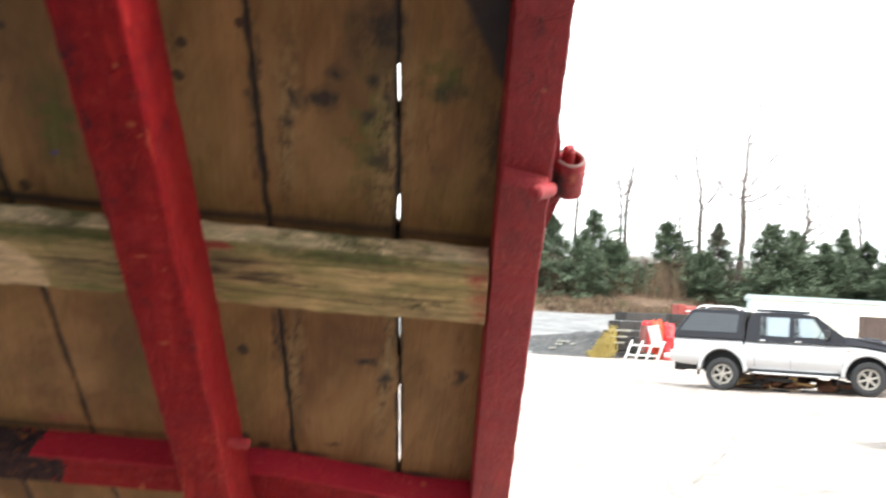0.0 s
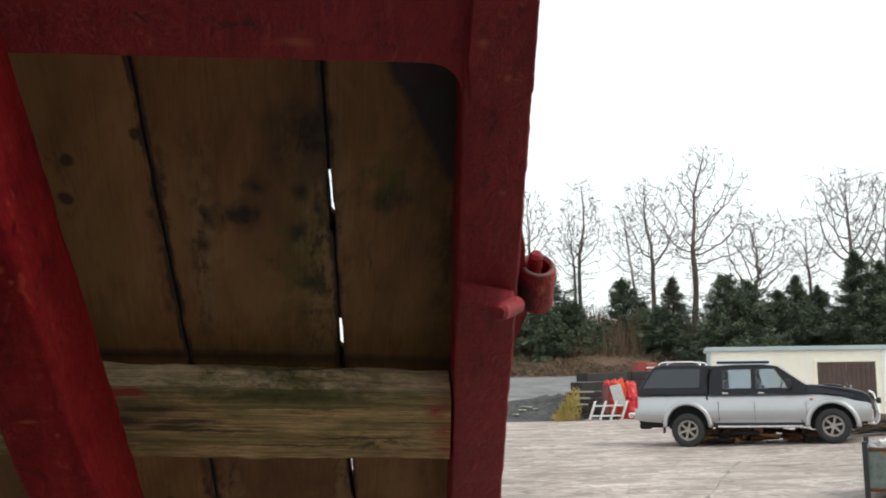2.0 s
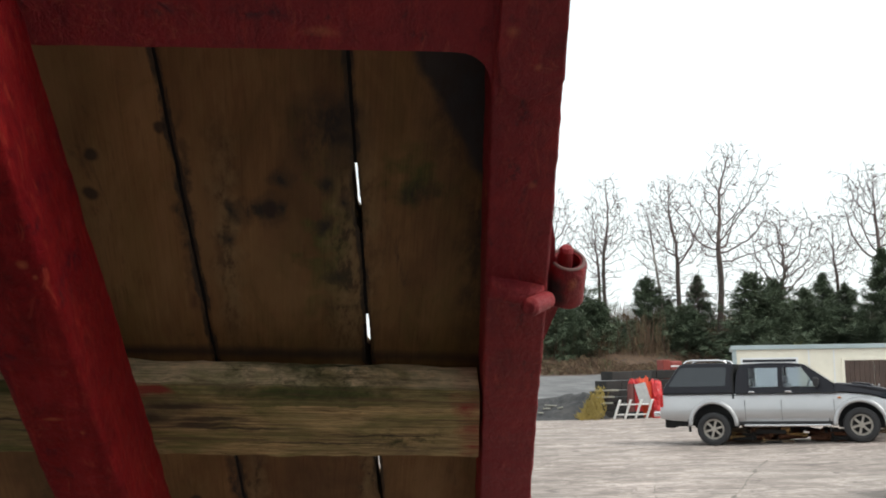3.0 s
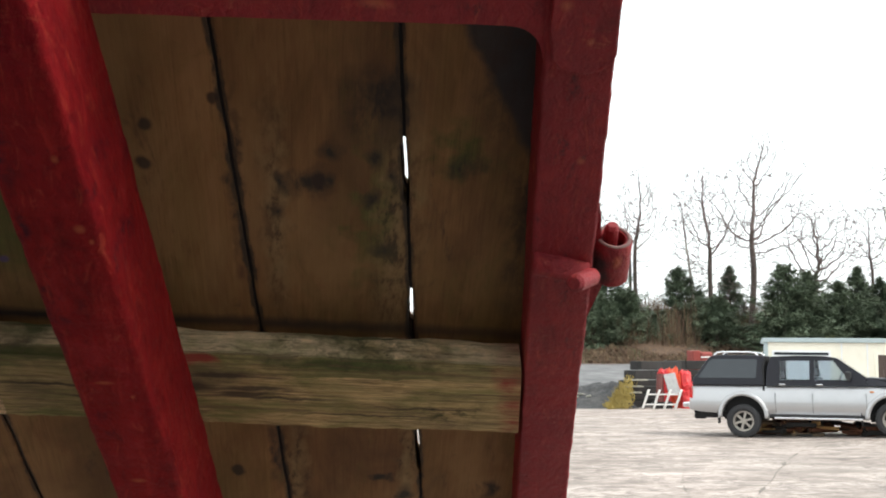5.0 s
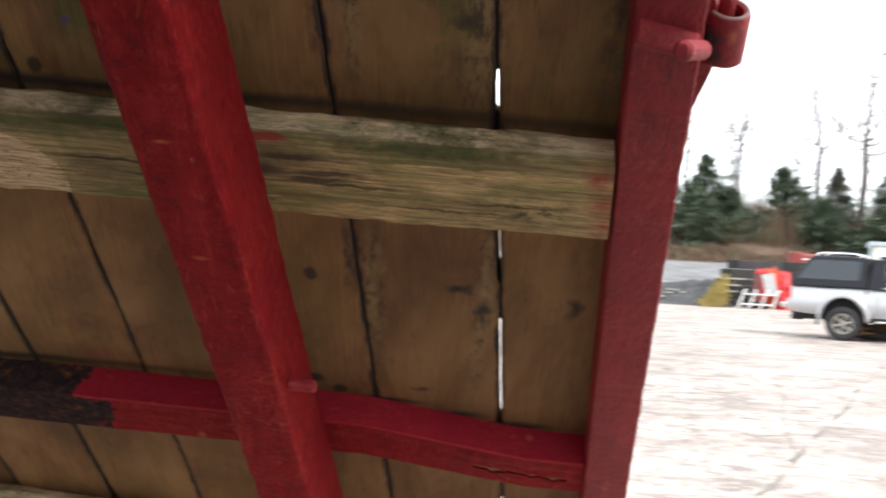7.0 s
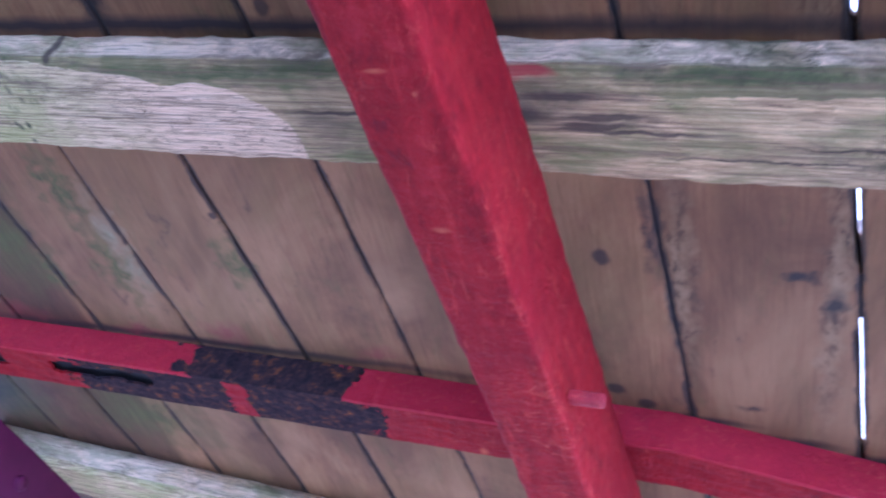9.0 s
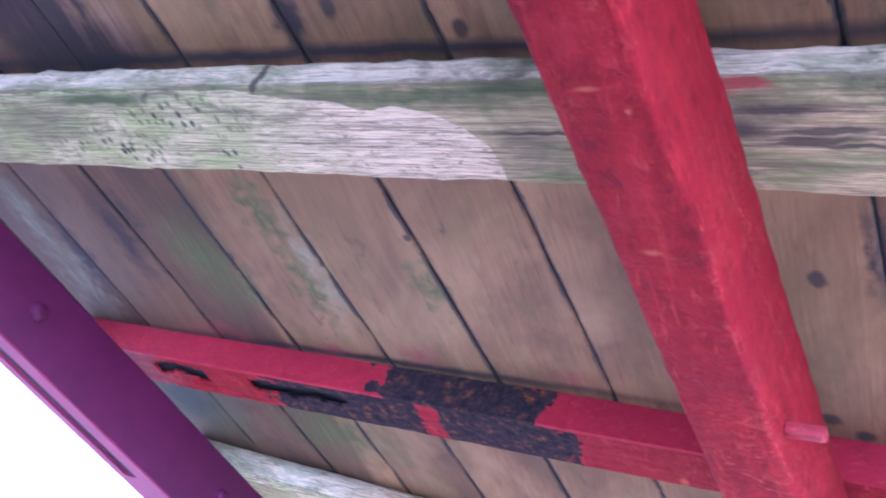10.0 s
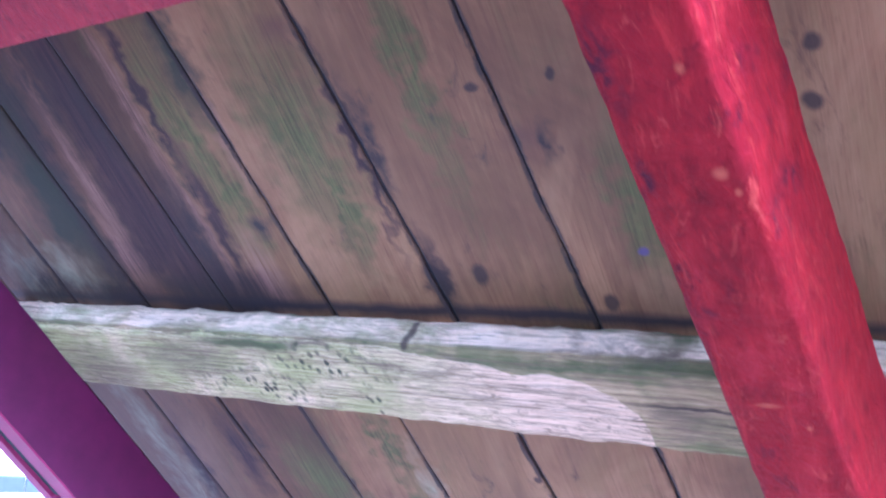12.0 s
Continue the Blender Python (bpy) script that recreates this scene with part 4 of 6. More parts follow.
SILVER = plain("silver car paint", (0.47, 0.47, 0.48), 0.36, 0.6, 8, 0.06)
CARBLACK = plain("dark grey car paint", (0.016, 0.016, 0.022), 0.28, 0.0, 8, 0.2)
CARBLACK.node_tree.nodes["Principled BSDF"].inputs["Specular IOR Level"].default_value = 0.25
SEAT = plain("grey seat cloth", (0.16, 0.17, 0.19), 0.9, 0, 30, 0.2)
AMBER = plain("amber lens", (0.6, 0.2, 0.03), 0.3)
TRIM = plain("black plastic", (0.02, 0.02, 0.022), 0.55)
CHROME = plain("chrome", (0.78, 0.78, 0.8), 0.2, 1.0, 20, 0.1)
ALLOY = plain("alloy rim", (0.42, 0.39, 0.35), 0.45, 0.6, 20, 0.3)
REDLENS = plain("red lens", (0.5, 0.02, 0.02), 0.2)


def glass_material():
    m = Mat("tinted glass", 0.0)
    m.bsdf.inputs["Transmission Weight"].default_value = 1.0
    m.bsdf.inputs["IOR"].default_value = 1.45
    return m.done((0.60, 0.66, 0.70))


GLASS = glass_material()
DARKGLASS = plain("dark tinted glass", (0.035, 0.042, 0.05), 0.06, 0.0, 5, 0.1)


def arc(cx, cz, r, a0, a1, n=14):
    return [(cx + r * math.cos(radians(a0 + (a1 - a0) * k / n)), cz + r * math.sin(radians(a0 + (a1 - a0) * k / n))) for k in range(n + 1)]


def wheel(parent, x, y, side, r=0.39, w=0.26):
    """Tyre with tread and a spoked rim; side is the way that its face looks along y."""
    hub = new("wheel")
    hub.parent = parent
    hub.matrix_basis = pose(x, y, r)
    bm = bmesh.new()
    n = 40
    prof = [(0.235, -w / 2 + 0.02), (0.29, -w / 2), (0.355, -w / 2 + 0.01), (0.383, -w / 2 + 0.04), (r, 0.0), (0.383, w / 2 - 0.04), (0.355, w / 2 - 0.01), (0.29, w / 2), (0.235, w / 2 - 0.02)]
    rings = []
    for k in range(n):
        a = 2 * math.pi * k / n
        rings.append([bm.verts.new(((q - (0.008 if k % 2 and q > 0.36 else 0)) * math.cos(a), d, (q - (0.008 if k % 2 and q > 0.36 else 0)) * math.sin(a))) for q, d in prof])
    for k in range(n):
        a, b = rings[k], rings[(k + 1) % n]
        for j in range(len(prof) - 1):
            bm.faces.new((a[j], a[j + 1], b[j + 1], b[j]))
    part("tyre", bm, BLACK, hub, "worn black tyre")
    bm = bmesh.new()
    yo = side * (w / 2 - 0.035)
    ring = []
    for q, d in ((0.24, yo - side * 0.01), (0.205, yo - side * 0.01), (0.19, yo - side * 0.04), (0.19, -yo), (0.24, -yo)):
        ring.append([bm.verts.new((q * math.cos(2 * math.pi * k / 32), d, q * math.sin(2 * math.pi * k / 32))) for k in range(32)])
    for a, b in zip(ring, ring[1:]):
        for k in range(32):
            bm.faces.new((a[k], a[(k + 1) % 32], b[(k + 1) % 32], b[k]))
    for k in range(6):
        a = 2 * math.pi * (k + 0.25) / 6
        c, s = math.cos(a), math.sin(a)
        quad = [(0.05, -0.022), (0.05, 0.022), (0.20, 0.027), (0.20, -0.027)]
        lo = [bm.verts.new((p * c - q * s, yo - side * 0.012, p * s + q * c)) for p, q in quad]
        hi = [bm.verts.new((p * c - q * s, yo - side * 0.045, p * s + q * c)) for p, q in quad]
        bm.faces.new(lo), bm.faces.new(hi[::-1])
        for j in range(4):
            bm.faces.new((lo[j], lo[(j + 1) % 4], hi[(j + 1) % 4], hi[j]))
    tube(bm, (0, yo - side * 0.05, 0), (0, yo + side * 0.005, 0), 0.07, 0.055, 16)
    part("rim", bm, ALLOY, hub, "grey six-spoke alloy rim")
    bm = bmesh.new()
    tube(bm, (0, yo - side * 0.10, 0), (0, yo - side * 0.09, 0), 0.2, 0.2, 24)
    part("brake_drum", bm, DARK, hub)


def pickup():
    """Double-cab pickup with a hard canopy: x is its length (rear axle near 0), its visible flank at y = 0."""
    car = thing("pickup_truck", pose(7.48, 20.5, 0, 0, -1.86, -28.0), "silver and black double-cab pickup with hard canopy parked on the yard", "car")
    car.scale = (0.887, 0.887, 0.887)
    W, RA, FA = 1.66, -0.03, 3.15
    mid = W / 2
    shrink = lambda x, z: 0.06 + 0.11 * max(0, z - 1.15) / 0.65
    # lower shell in silver with both wheel arches
    lower = [(-1.25, 0.60), (-1.23, 0.86), (-1.19, 1.10), (-1.16, 1.15), (2.72, 1.15)]
    lower += [(2.95, 1.13), (3.35, 1.09), (3.62, 1.0), (3.9, 0.95), (3.97, 0.90), (3.97, 0.66), (3.9, 0.55), (3.72, 0.52)]
    lower += arc(FA, 0.46, 0.50, 6, 174)
    lower += [(2.60, 0.5), (0.56, 0.5)]
    lower += arc(RA, 0.45, 0.485, 6, 174)
    lower += [(-0.60, 0.52), (-1.0, 0.55)]
    bm = prism(bmesh.new(), lower, 0, W)
    levels = [(z, 0.10 * ((0.72 - z) / 0.26) ** 2 if z < 0.72 else 0.13 * ((z - 0.72) / 0.43) ** 2) for z in (0.3, 0.48, 0.54, 0.60, 0.66, 0.72, 0.78, 0.84, 0.90, 0.95, 1.0, 1.04, 1.08, 1.12, 1.15, 1.22)]
    for z, _ in levels[1:-2]:
        bmesh.ops.bisect_plane(bm, geom=[*bm.verts, *bm.edges, *bm.faces], plane_co=(0, 0, z), plane_no=(0, 0, 1))
    for v in bm.verts:
        for (za, fa), (zb, fb) in zip(levels, levels[1:]):
            if za <= v.co.z < zb:
                inset = fa + (fb - fa) * (v.co.z - za) / (zb - za)
                v.co.y += inset if v.co.y < mid else -inset
                break
    shell = worn(part("lower_body", bm, SILVER, car, "silver painted lower body", True), 0.03, 3)
    shell.data.set_sharp_from_angle(angle=radians(40))
    # flared arches: a rounded lip that stands out from the flank
    for cx, r in ((RA, 0.50), (FA, 0.51)):
        for side in (-1, 1):
            bm = bmesh.new()
            face = 0.0 if side < 0 else W
            rings = []
            for k in range(25):
                t = radians(-4 + 188 * k / 24)
                ring = []
                for q, out in ((r - 0.03, -0.03), (r - 0.022, 0.018), (r + 0.01, 0.027), (r + 0.04, 0.020), (r + 0.065, 0.004), (r + 0.08, -0.05)):
                    ring.append(bm.verts.new((cx + q * math.cos(t), face + side * (out - 0.02 * max(0.0, math.sin(t)) ** 2), 0.45 + q * math.sin(t))))
                rings.append(ring)
            for a, b in zip(rings, rings[1:]):
                for k in range(6):
                    bm.faces.new((a[k], a[(k + 1) % 6], b[(k + 1) % 6], b[k]))
            bm.faces.new(rings[0]), bm.faces.new(rings[-1][::-1])
            part("wheel_arch", bm, SILVER, car, "silver flared wheel arch", True)
        bm = bmesh.new()
        prism(bm, arc(cx, 0.45, r - 0.03, -10, 190, 20), 0.28, W - 0.28)
        part("wheel_housing", bm, DARK, car)
    # bonnet
    bonnet = [(2.40, 1.153), (2.45, 1.34), (2.72, 1.355), (3.0, 1.335), (3.3, 1.295), (3.6, 1.245), (3.85, 1.17), (3.93, 1.11), (3.94, 0.98), (3.63, 1.02), (3.36, 1.10), (2.95, 1.152)]
    bm = prism(bmesh.new(), bonnet, 0.03, W - 0.03, lambda x, z: 0.14 * max(0, z - 1.08) / 0.27 + 0.06 * max(0, x - 3.4) / 0.5)
    worn(part("bonnet", bm, CARBLACK, car, "dark grey bonnet"), 0.03, 3)
    bm = prism(bmesh.new(), [(2.95, 1.31), (3.05, 1.37), (3.38, 1.335), (3.5, 1.255)], mid - 0.32, mid + 0.32)
    worn(part("bonnet_scoop", bm, CARBLACK, car, "bonnet air scoop"), 0.02)
    part("grille", box(bmesh.new(), (3.9, 0.4, 0.84), (3.985, W - 0.4, 1.07), 0.02), TRIM, car, "black grille")
    # canopy over the load bed
    can = [(-1.18, 1.153), (-1.16, 1.29), (-0.78, 1.80), (-0.70, 1.85), (-0.55, 1.872), (0.10, 1.868), (0.40, 1.85), (0.52, 1.83), (0.46, 1.60), (0.445, 1.153)]
    bm = prism(bmesh.new(), can, 0.003, W - 0.003, shrink)
    worn(part("canopy", bm, CARBLACK, car, "dark grey hard canopy with side windows"), 0.035, 3)
    tp = lambda z: 0.06 + 0.11 * max(0, z - 1.15) / 0.65

    def flank(name, outline, y_in, y_out, mat, label=""):
        """A piece of the cab's leaning flank, the same on both sides."""
        for side in (0, 1):
            bm = bmesh.new()
            lo, hi = [], []
            for x, z in outline:
                for off, row in ((y_out, lo), (y_in, hi)):
                    y = tp(z) + off
                    row.append(bm.verts.new((x, y if side == 0 else W - y, z)))
            bm.faces.new(lo), bm.faces.new(hi[::-1])
            for k in range(len(outline)):
                bm.faces.new((lo[k], lo[(k + 1) % len(lo)], hi[(k + 1) % len(lo)], hi[k]))
            part(name, bm, mat, car, label)

    # cab: belt, roof and pillars as a shell round glass
    flank("belt", [(0.50, 1.153), (0.51, 1.285), (2.62, 1.285), (2.70, 1.153)], 0.05, 0.003, CARBLACK)
    flank("rear_pillar", [(0.51, 1.285), (0.55, 1.60), (0.66, 1.82), (0.84, 1.74), (0.82, 1.285)], 0.05, 0.003, CARBLACK)
    flank("door_pillar", [(1.455, 1.285), (1.475, 1.75), (1.575, 1.75), (1.565, 1.285)], 0.05, 0.003, CARBLACK)
    flank("front_pillar", [(2.28, 1.285), (1.98, 1.735), (2.06, 1.79), (2.66, 1.345), (2.62, 1.285)], 0.06, 0.002, CARBLACK)
    flank("roof_edge", [(0.60, 1.735), (0.66, 1.82), (1.3, 1.83), (2.02, 1.795), (1.98, 1.735)], 0.06, 0.002, CARBLACK)
    roof = [(0.58, 1.79), (0.66, 1.825), (1.2, 1.845), (1.75, 1.835), (2.04, 1.795)]
    bm = prism(bmesh.new(), roof, tp(1.8), W - tp(1.8))
    worn(part("roof", bm, CARBLACK, car, "dark grey roof"), 0.015)
    flank("side_window", [(0.82, 1.285), (0.84, 1.735), (1.475, 1.735), (1.455, 1.285)], 0.024, 0.02, GLASS, "clear side window glass")
    flank("side_window", [(1.565, 1.285), (1.575, 1.735), (1.98, 1.735), (2.28, 1.285)], 0.024, 0.02, GLASS, "clear side window glass")
    bm = bmesh.new()
    quad = [(2.66, 0.10, 1.35), (2.66, W - 0.10, 1.35), (2.05, W - 0.19, 1.795), (2.05, 0.19, 1.795)]
    vs = [bm.verts.new(p) for p in quad] + [bm.verts.new((x - 0.006, y, z - 0.006)) for x, y, z in quad]
    for f in ((0, 1, 2, 3), (7, 6, 5, 4), (0, 4, 5, 1), (1, 5, 6, 2), (2, 6, 7, 3), (3, 7, 4, 0)):
        bm.faces.new([vs[k] for k in f])
    part("windscreen", bm, GLASS, car, "windscreen glass")
    part("dashboard", box(bmesh.new(), (2.15, 0.15, 0.9), (2.58, W - 0.15, 1.27), 0.05), TRIM, car)
    bm = bmesh.new()
    for k in range(24):
        a, b = 2 * math.pi * k / 24, 2 * math.pi * (k + 1) / 24
        ring = lambda t: (2.02 + 0.08 * math.sin(t), 1.22 + 0.19 * math.cos(t), 1.27 + 0.17 * math.sin(t))
        tube(bm, ring(a), ring(b), 0.014, 0.014, 6, False)
    part("steering_wheel", bm, TRIM, car, "black steering wheel")
    bm = prism(bmesh.new(), [(0.50, 1.153), (0.58, 1.70), (0.61, 1.70), (0.54, 1.153)], 0.18, W - 0.18)
    part("cab_back", bm, TRIM, car)
    for sx, top in ((0.72, 1.30), (1.52, 1.36)):
        for sy in (0.22, 0.96):
            bm = box(bmesh.new(), (sx, sy, 0.8), (sx + 0.14, sy + 0.48, top), 0.05)
            box(bm, (sx + 0.01, sy + 0.12, top + 0.02), (sx + 0.09, sy + 0.36, top + 0.18), 0.03)
            part("seat", bm, SEAT, car, "grey cloth seat with headrest")
    flank("canopy_window", [(-1.02, 1.345), (-0.75, 1.735), (-0.68, 1.77), (0.30, 1.765), (0.335, 1.74), (0.29, 1.35), (0.26, 1.33), (-0.99, 1.33)], 0.02, -0.006, DARKGLASS, "dark canopy side window")
    bm = bmesh.new()
    prism(bm, [(0.43, 0.56), (0.425, 1.60), (0.50, 1.835), (0.545, 1.835), (0.475, 1.58), (0.47, 0.56)], 0.02, W - 0.02, lambda x, z: tp(z) - 0.025 if z > 1 else 0.0)
    part("body_gap", bm, DARK, car, "dark gap between cab and load bed")
    # doors: shut lines, handles
    for x in (0.70, 1.50, 2.62):
        for y0, y1 in ((-0.002, 0.03), (W - 0.03, W + 0.002)):
            part("door_gap", box(bmesh.new(), (x - 0.003, y0, 0.56), (x + 0.003, y1, 1.0)), DARK, car)
    for x in (0.80, 1.60):
        for y0, y1 in ((0.03, 0.085), (W - 0.085, W - 0.03)):
            part("door_handle", box(bmesh.new(), (x, y0, 1.165), (x + 0.14, y1, 1.205), 0.012), CHROME, car, "chrome door handle")
    for y0, y1 in ((0.028, 0.05), (W - 0.05, W - 0.028)):
        part("indicator", box(bmesh.new(), (2.70, y0, 1.02), (2.78, y1, 1.055), 0.006), AMBER, car, "amber side indicator")
    for y0, y1 in ((-0.06, 0.03), (W - 0.03, W + 0.06)):
        part("side_step", box(bmesh.new(), (0.66, y0, 0.405), (2.52, y1, 0.455), 0.018), CHROME, car, "bright side step")
    for y0, y1 in ((0.05, 0.12), (W - 0.12, W - 0.05)):
        part("sill", box(bmesh.new(), (0.48, y0, 0.44), (2.60, y1, 0.52), 0.02), TRIM, car, "black sill")
    bm = box(bmesh.new(), (-1.1, 0.2, 0.42), (3.6, W - 0.2, 0.55))
    part("underframe", bm, DARK, car)
    for y in (tp(1.8) + 0.06, W - tp(1.8) - 0.06):
        bm = bmesh.new()
        pts = [(-0.64, 1.86), (-0.58, 1.915), (-0.45, 1.935), (0.16, 1.93), (0.28, 1.91), (0.34, 1.85)]
        for (a, b), (c, d) in zip(pts, pts[1:]):
            tube(bm, (a, y, b), (c, y, d), 0.023, 0.023, 10)
        part("roof_rail", bm, CHROME, car, "pale roof rail")
    for y in (-0.11, W + 0.01):
        part("mirror", box(bmesh.new(), (2.22, y, 1.31), (2.35, y + 0.11, 1.49), 0.03), TRIM, car, "black door mirror")
        part("mirror_arm", box(bmesh.new(), (2.25, min(y, y + 0.1), 1.27), (2.31, y + 0.16, 1.33), 0.015), TRIM, car)
    for y0, y1 in ((-0.004, 0.08), (W - 0.08, W + 0.004)):
        bm = box(bmesh.new(), (-1.225, y0, 0.86), (-1.16, y1, 1.12), 0.012)
        part("tail_light", bm, REDLENS, car, "red tail light")
        bm = prism(bmesh.new(), [(3.62, 1.03), (3.64, 1.13), (3.86, 1.10), (3.95, 1.04), (3.96, 0.96)], y0 + 0.05, y1 + 0.05)
        part("headlight", bm, DARKGLASS, car, "dark headlight")
        bm = box(bmesh.new(), (-1.40, y0 + 0.02, 0.64), (-1.18, y1 + 0.3 if y0 < 0.5 else y1, 0.76), 0.03)
        part("bumper_end", bm, CHROME, car, "bright rear bumper end")
    bm = box(bmesh.new(), (-1.36, 0.12, 0.66), (-1.18, W - 0.12, 0.74), 0.03)
    part("rear_bumper", bm, TRIM, car, "dark rear bumper step")
    bm = box(bmesh.new(), (-1.22, mid - 0.45, 0.36), (-0.95, mid - 0.1, 0.50), 0.04)
    tube(bm, (-1.1, mid, 0.5), (-0.85, mid, 0.62), 0.03, 0.03)
    box(bm, (-1.2, 0.3, 0.5), (-0.6, W - 0.3, 0.56), 0.02)
    box(bm, (-0.9, 0.25, 0.40), (-0.62, 0.45, 0.52), 0.02)
    part("tow_bar", bm, DARK, car, "black tow bar")
    bm = box(bmesh.new(), (3.8, 0.03, 0.54), (4.0, W - 0.03, 0.82), 0.05)
    part("front_bumper", bm, SILVER, car, "silver front bumper")
    part("fog_lamp", tube(bmesh.new(), (3.99, 0.2, 0.68), (4.012, 0.2, 0.68), 0.06, 0.055, 14), DARKGLASS, car, "round fog lamp")
    bm = bmesh.new()
    for y in (0.32, W - 0.32):
        pts = [(3.9, 0.50), (4.02, 0.47), (4.10, 0.56), (4.12, 0.70), (4.08, 0.95), (4.03, 1.14), (3.97, 1.165)]
        for (a, b), (c, d) in zip(pts, pts[1:]):
            tube(bm, (a, y, b), (c, y, d), 0.036, 0.036, 10)
    tube(bm, (4.03, 0.32, 1.14), (4.03, W - 0.32, 1.14), 0.036, 0.036, 10)
    tube(bm, (4.12, 0.32, 0.7), (4.12, W - 0.32, 0.7), 0.03, 0.03, 10)
    part("bull_bar", bm, CHROME, car, "chrome bull bar")
    bm = tube(bmesh.new(), (4.10, 0.3, 0.98), (4.18, 0.3, 0.98), 0.06, 0.075, 14)
    part("spot_lamp", bm, TRIM, car, "black spot lamp")
    for x in (RA - 0.58, FA - 0.66):
        bm = box(bmesh.new(), (x, 0.03, 0.28), (x + 0.02, 0.3, 0.6), 0.004)
        part("mud_flap", bm, BLACK, car, "black mud flap")
    # body sheared a little nose-down over its wheels, to fit the camera's view
    for ob in car.children:
        for v in ob.data.vertices:
            v.co.z += 0.028 * (1.5 - v.co.x)
    for x in (RA, FA):
        wheel(car, x, 0.10, -1)
        wheel(car, x, W - 0.10, 1)


pickup()

# ---- cabin behind the pickup ----
CREAM = plain("cream painted panel", (0.88, 0.84, 0.72), 0.55, 0, 4, 0.12)
PALE = plain("white painted door", (0.82, 0.84, 0.86), 0.5, 0, 4, 0.1)
ROOFTRIM = plain("grey-blue trim", (0.42, 0.5, 0.52), 0.5, 0, 10, 0.2)
BROWN = plain("brown stained boards", (0.085, 0.055, 0.045), 0.65, 0, 30, 0.4)


def cabin():
    hut = thing("portable_cabin", pose(10.50, 27.25, 0.08, 0, 0.5, -20), "long cream site cabin with grey roof edge and brown double door", "cabin")
    L, D, H = 9.5, 2.5, 2.16
    bm = box(bmesh.new(), (0.06, 0.03, 0.12), (L, D, H - 0.12), 0.01)
    part("wall", bm, CREAM, hut)
    bm = box(bmesh.new(), (-0.03, -0.05, H - 0.12), (L + 0.05, D + 0.05, H), 0.015)
    part("roof", bm, ROOFTRIM, hut, "grey-blue roof edge")
    for x in (0.0, 4.55, 6.1):
        bm = box(bmesh.new(), (x, -0.012, 0.1), (x + 0.11, 0.12, H - 0.12), 0.008)
        part("post", bm, ROOFTRIM if x < 1 else PALE, hut)
    for x in (1.98, 2.62):
        bm = box(bmesh.new(), (x, 0.018, 0.12), (x + 0.03, 0.06, H - 0.12))
        part("seam", bm, PALE, hut)
    bm = box(bmesh.new(), (0.0, 0.05, 0.0), (L, D, 0.12))
    part("base", bm, DARK, hut)
    win = new("window")
    win.parent = hut
    part("blind", box(bmesh.new(), (0.27, 0.022, 0.95), (1.66, 0.06, 1.70)), PALE, win, "pale blind behind the glass")
    part("pane", box(bmesh.new(), (0.27, 0.012, 1.70), (1.66, 0.06, 1.77)), DARKGLASS, win)
    bm = bmesh.new()
    for lo, hi in (((0.21, 0.0, 1.77), (1.72, 0.06, 1.82)), ((0.21, 0.0, 0.9), (1.72, 0.06, 0.95)), ((0.21, 0.0, 0.95), (0.27, 0.06, 1.77)), ((1.66, 0.0, 0.95), (1.72, 0.06, 1.77))):
        box(bm, lo, hi, 0.006)
    part("frame", bm, PALE, win)
    for k in range(2):
        door = new("door")
        door.parent = hut
        x = 2.90 + 0.74 * k
        for j in range(6):
            bm = box(bmesh.new(), (x + 0.122 * j, -0.004, 0.14), (x + 0.122 * j + 0.117, 0.05, 1.72), 0.004)
            part("board", bm, BROWN, door)
        part("door_handle", box(bmesh.new(), (x + (0.65 if k == 0 else 0.06), -0.04, 0.95), (x + (0.68 if k == 0 else 0.09), 0.0, 1.1), 0.006), CHROME, door)
    bm = bmesh.new()
    for lo, hi in (((2.82, -0.012, 0.12), (2.895, 0.05, 1.80)), ((4.375, -0.012, 0.12), (4.45, 0.05, 1.80)), ((2.895, -0.012, 1.725), (4.375, 0.05, 1.80))):
        box(bm, lo, hi, 0.006)
    part("door_frame", bm, CREAM, hut)
    door = new("door")
    door.parent = hut
    part("panel", box(bmesh.new(), (4.69, -0.006, 0.14), (6.07, 0.05, 1.84), 0.01), PALE, door, "white door panel with scuffs")
    part("vent", box(bmesh.new(), (4.68, 0.005, 1.85), (6.08, 0.05, 1.99), 0.004), DARK, hut, "dark vent strip")


cabin()

# ---- the dump of blocks, weeds and red plastic beside the ramp ----
SLEEPER = plain("tarred timber", (0.03, 0.028, 0.027), 0.85, 0, 20, 0.5)
GREY = plain("grey sheet", (0.4, 0.4, 0.4), 0.6, 0, 10, 0.5)
ORANGE = plain("red plastic", (0.62, 0.03, 0.035), 0.4, 0, 8, 0.3)
SCARLET = plain("orange-red plastic", (0.72, 0.085, 0.03), 0.4, 0, 8, 0.35)
WHITE = plain("white paint", (0.8, 0.8, 0.78), 0.5)
WEED = plain("dry yellow weeds", (0.33, 0.25, 0.07), 0.8, 0, 20, 0.5)


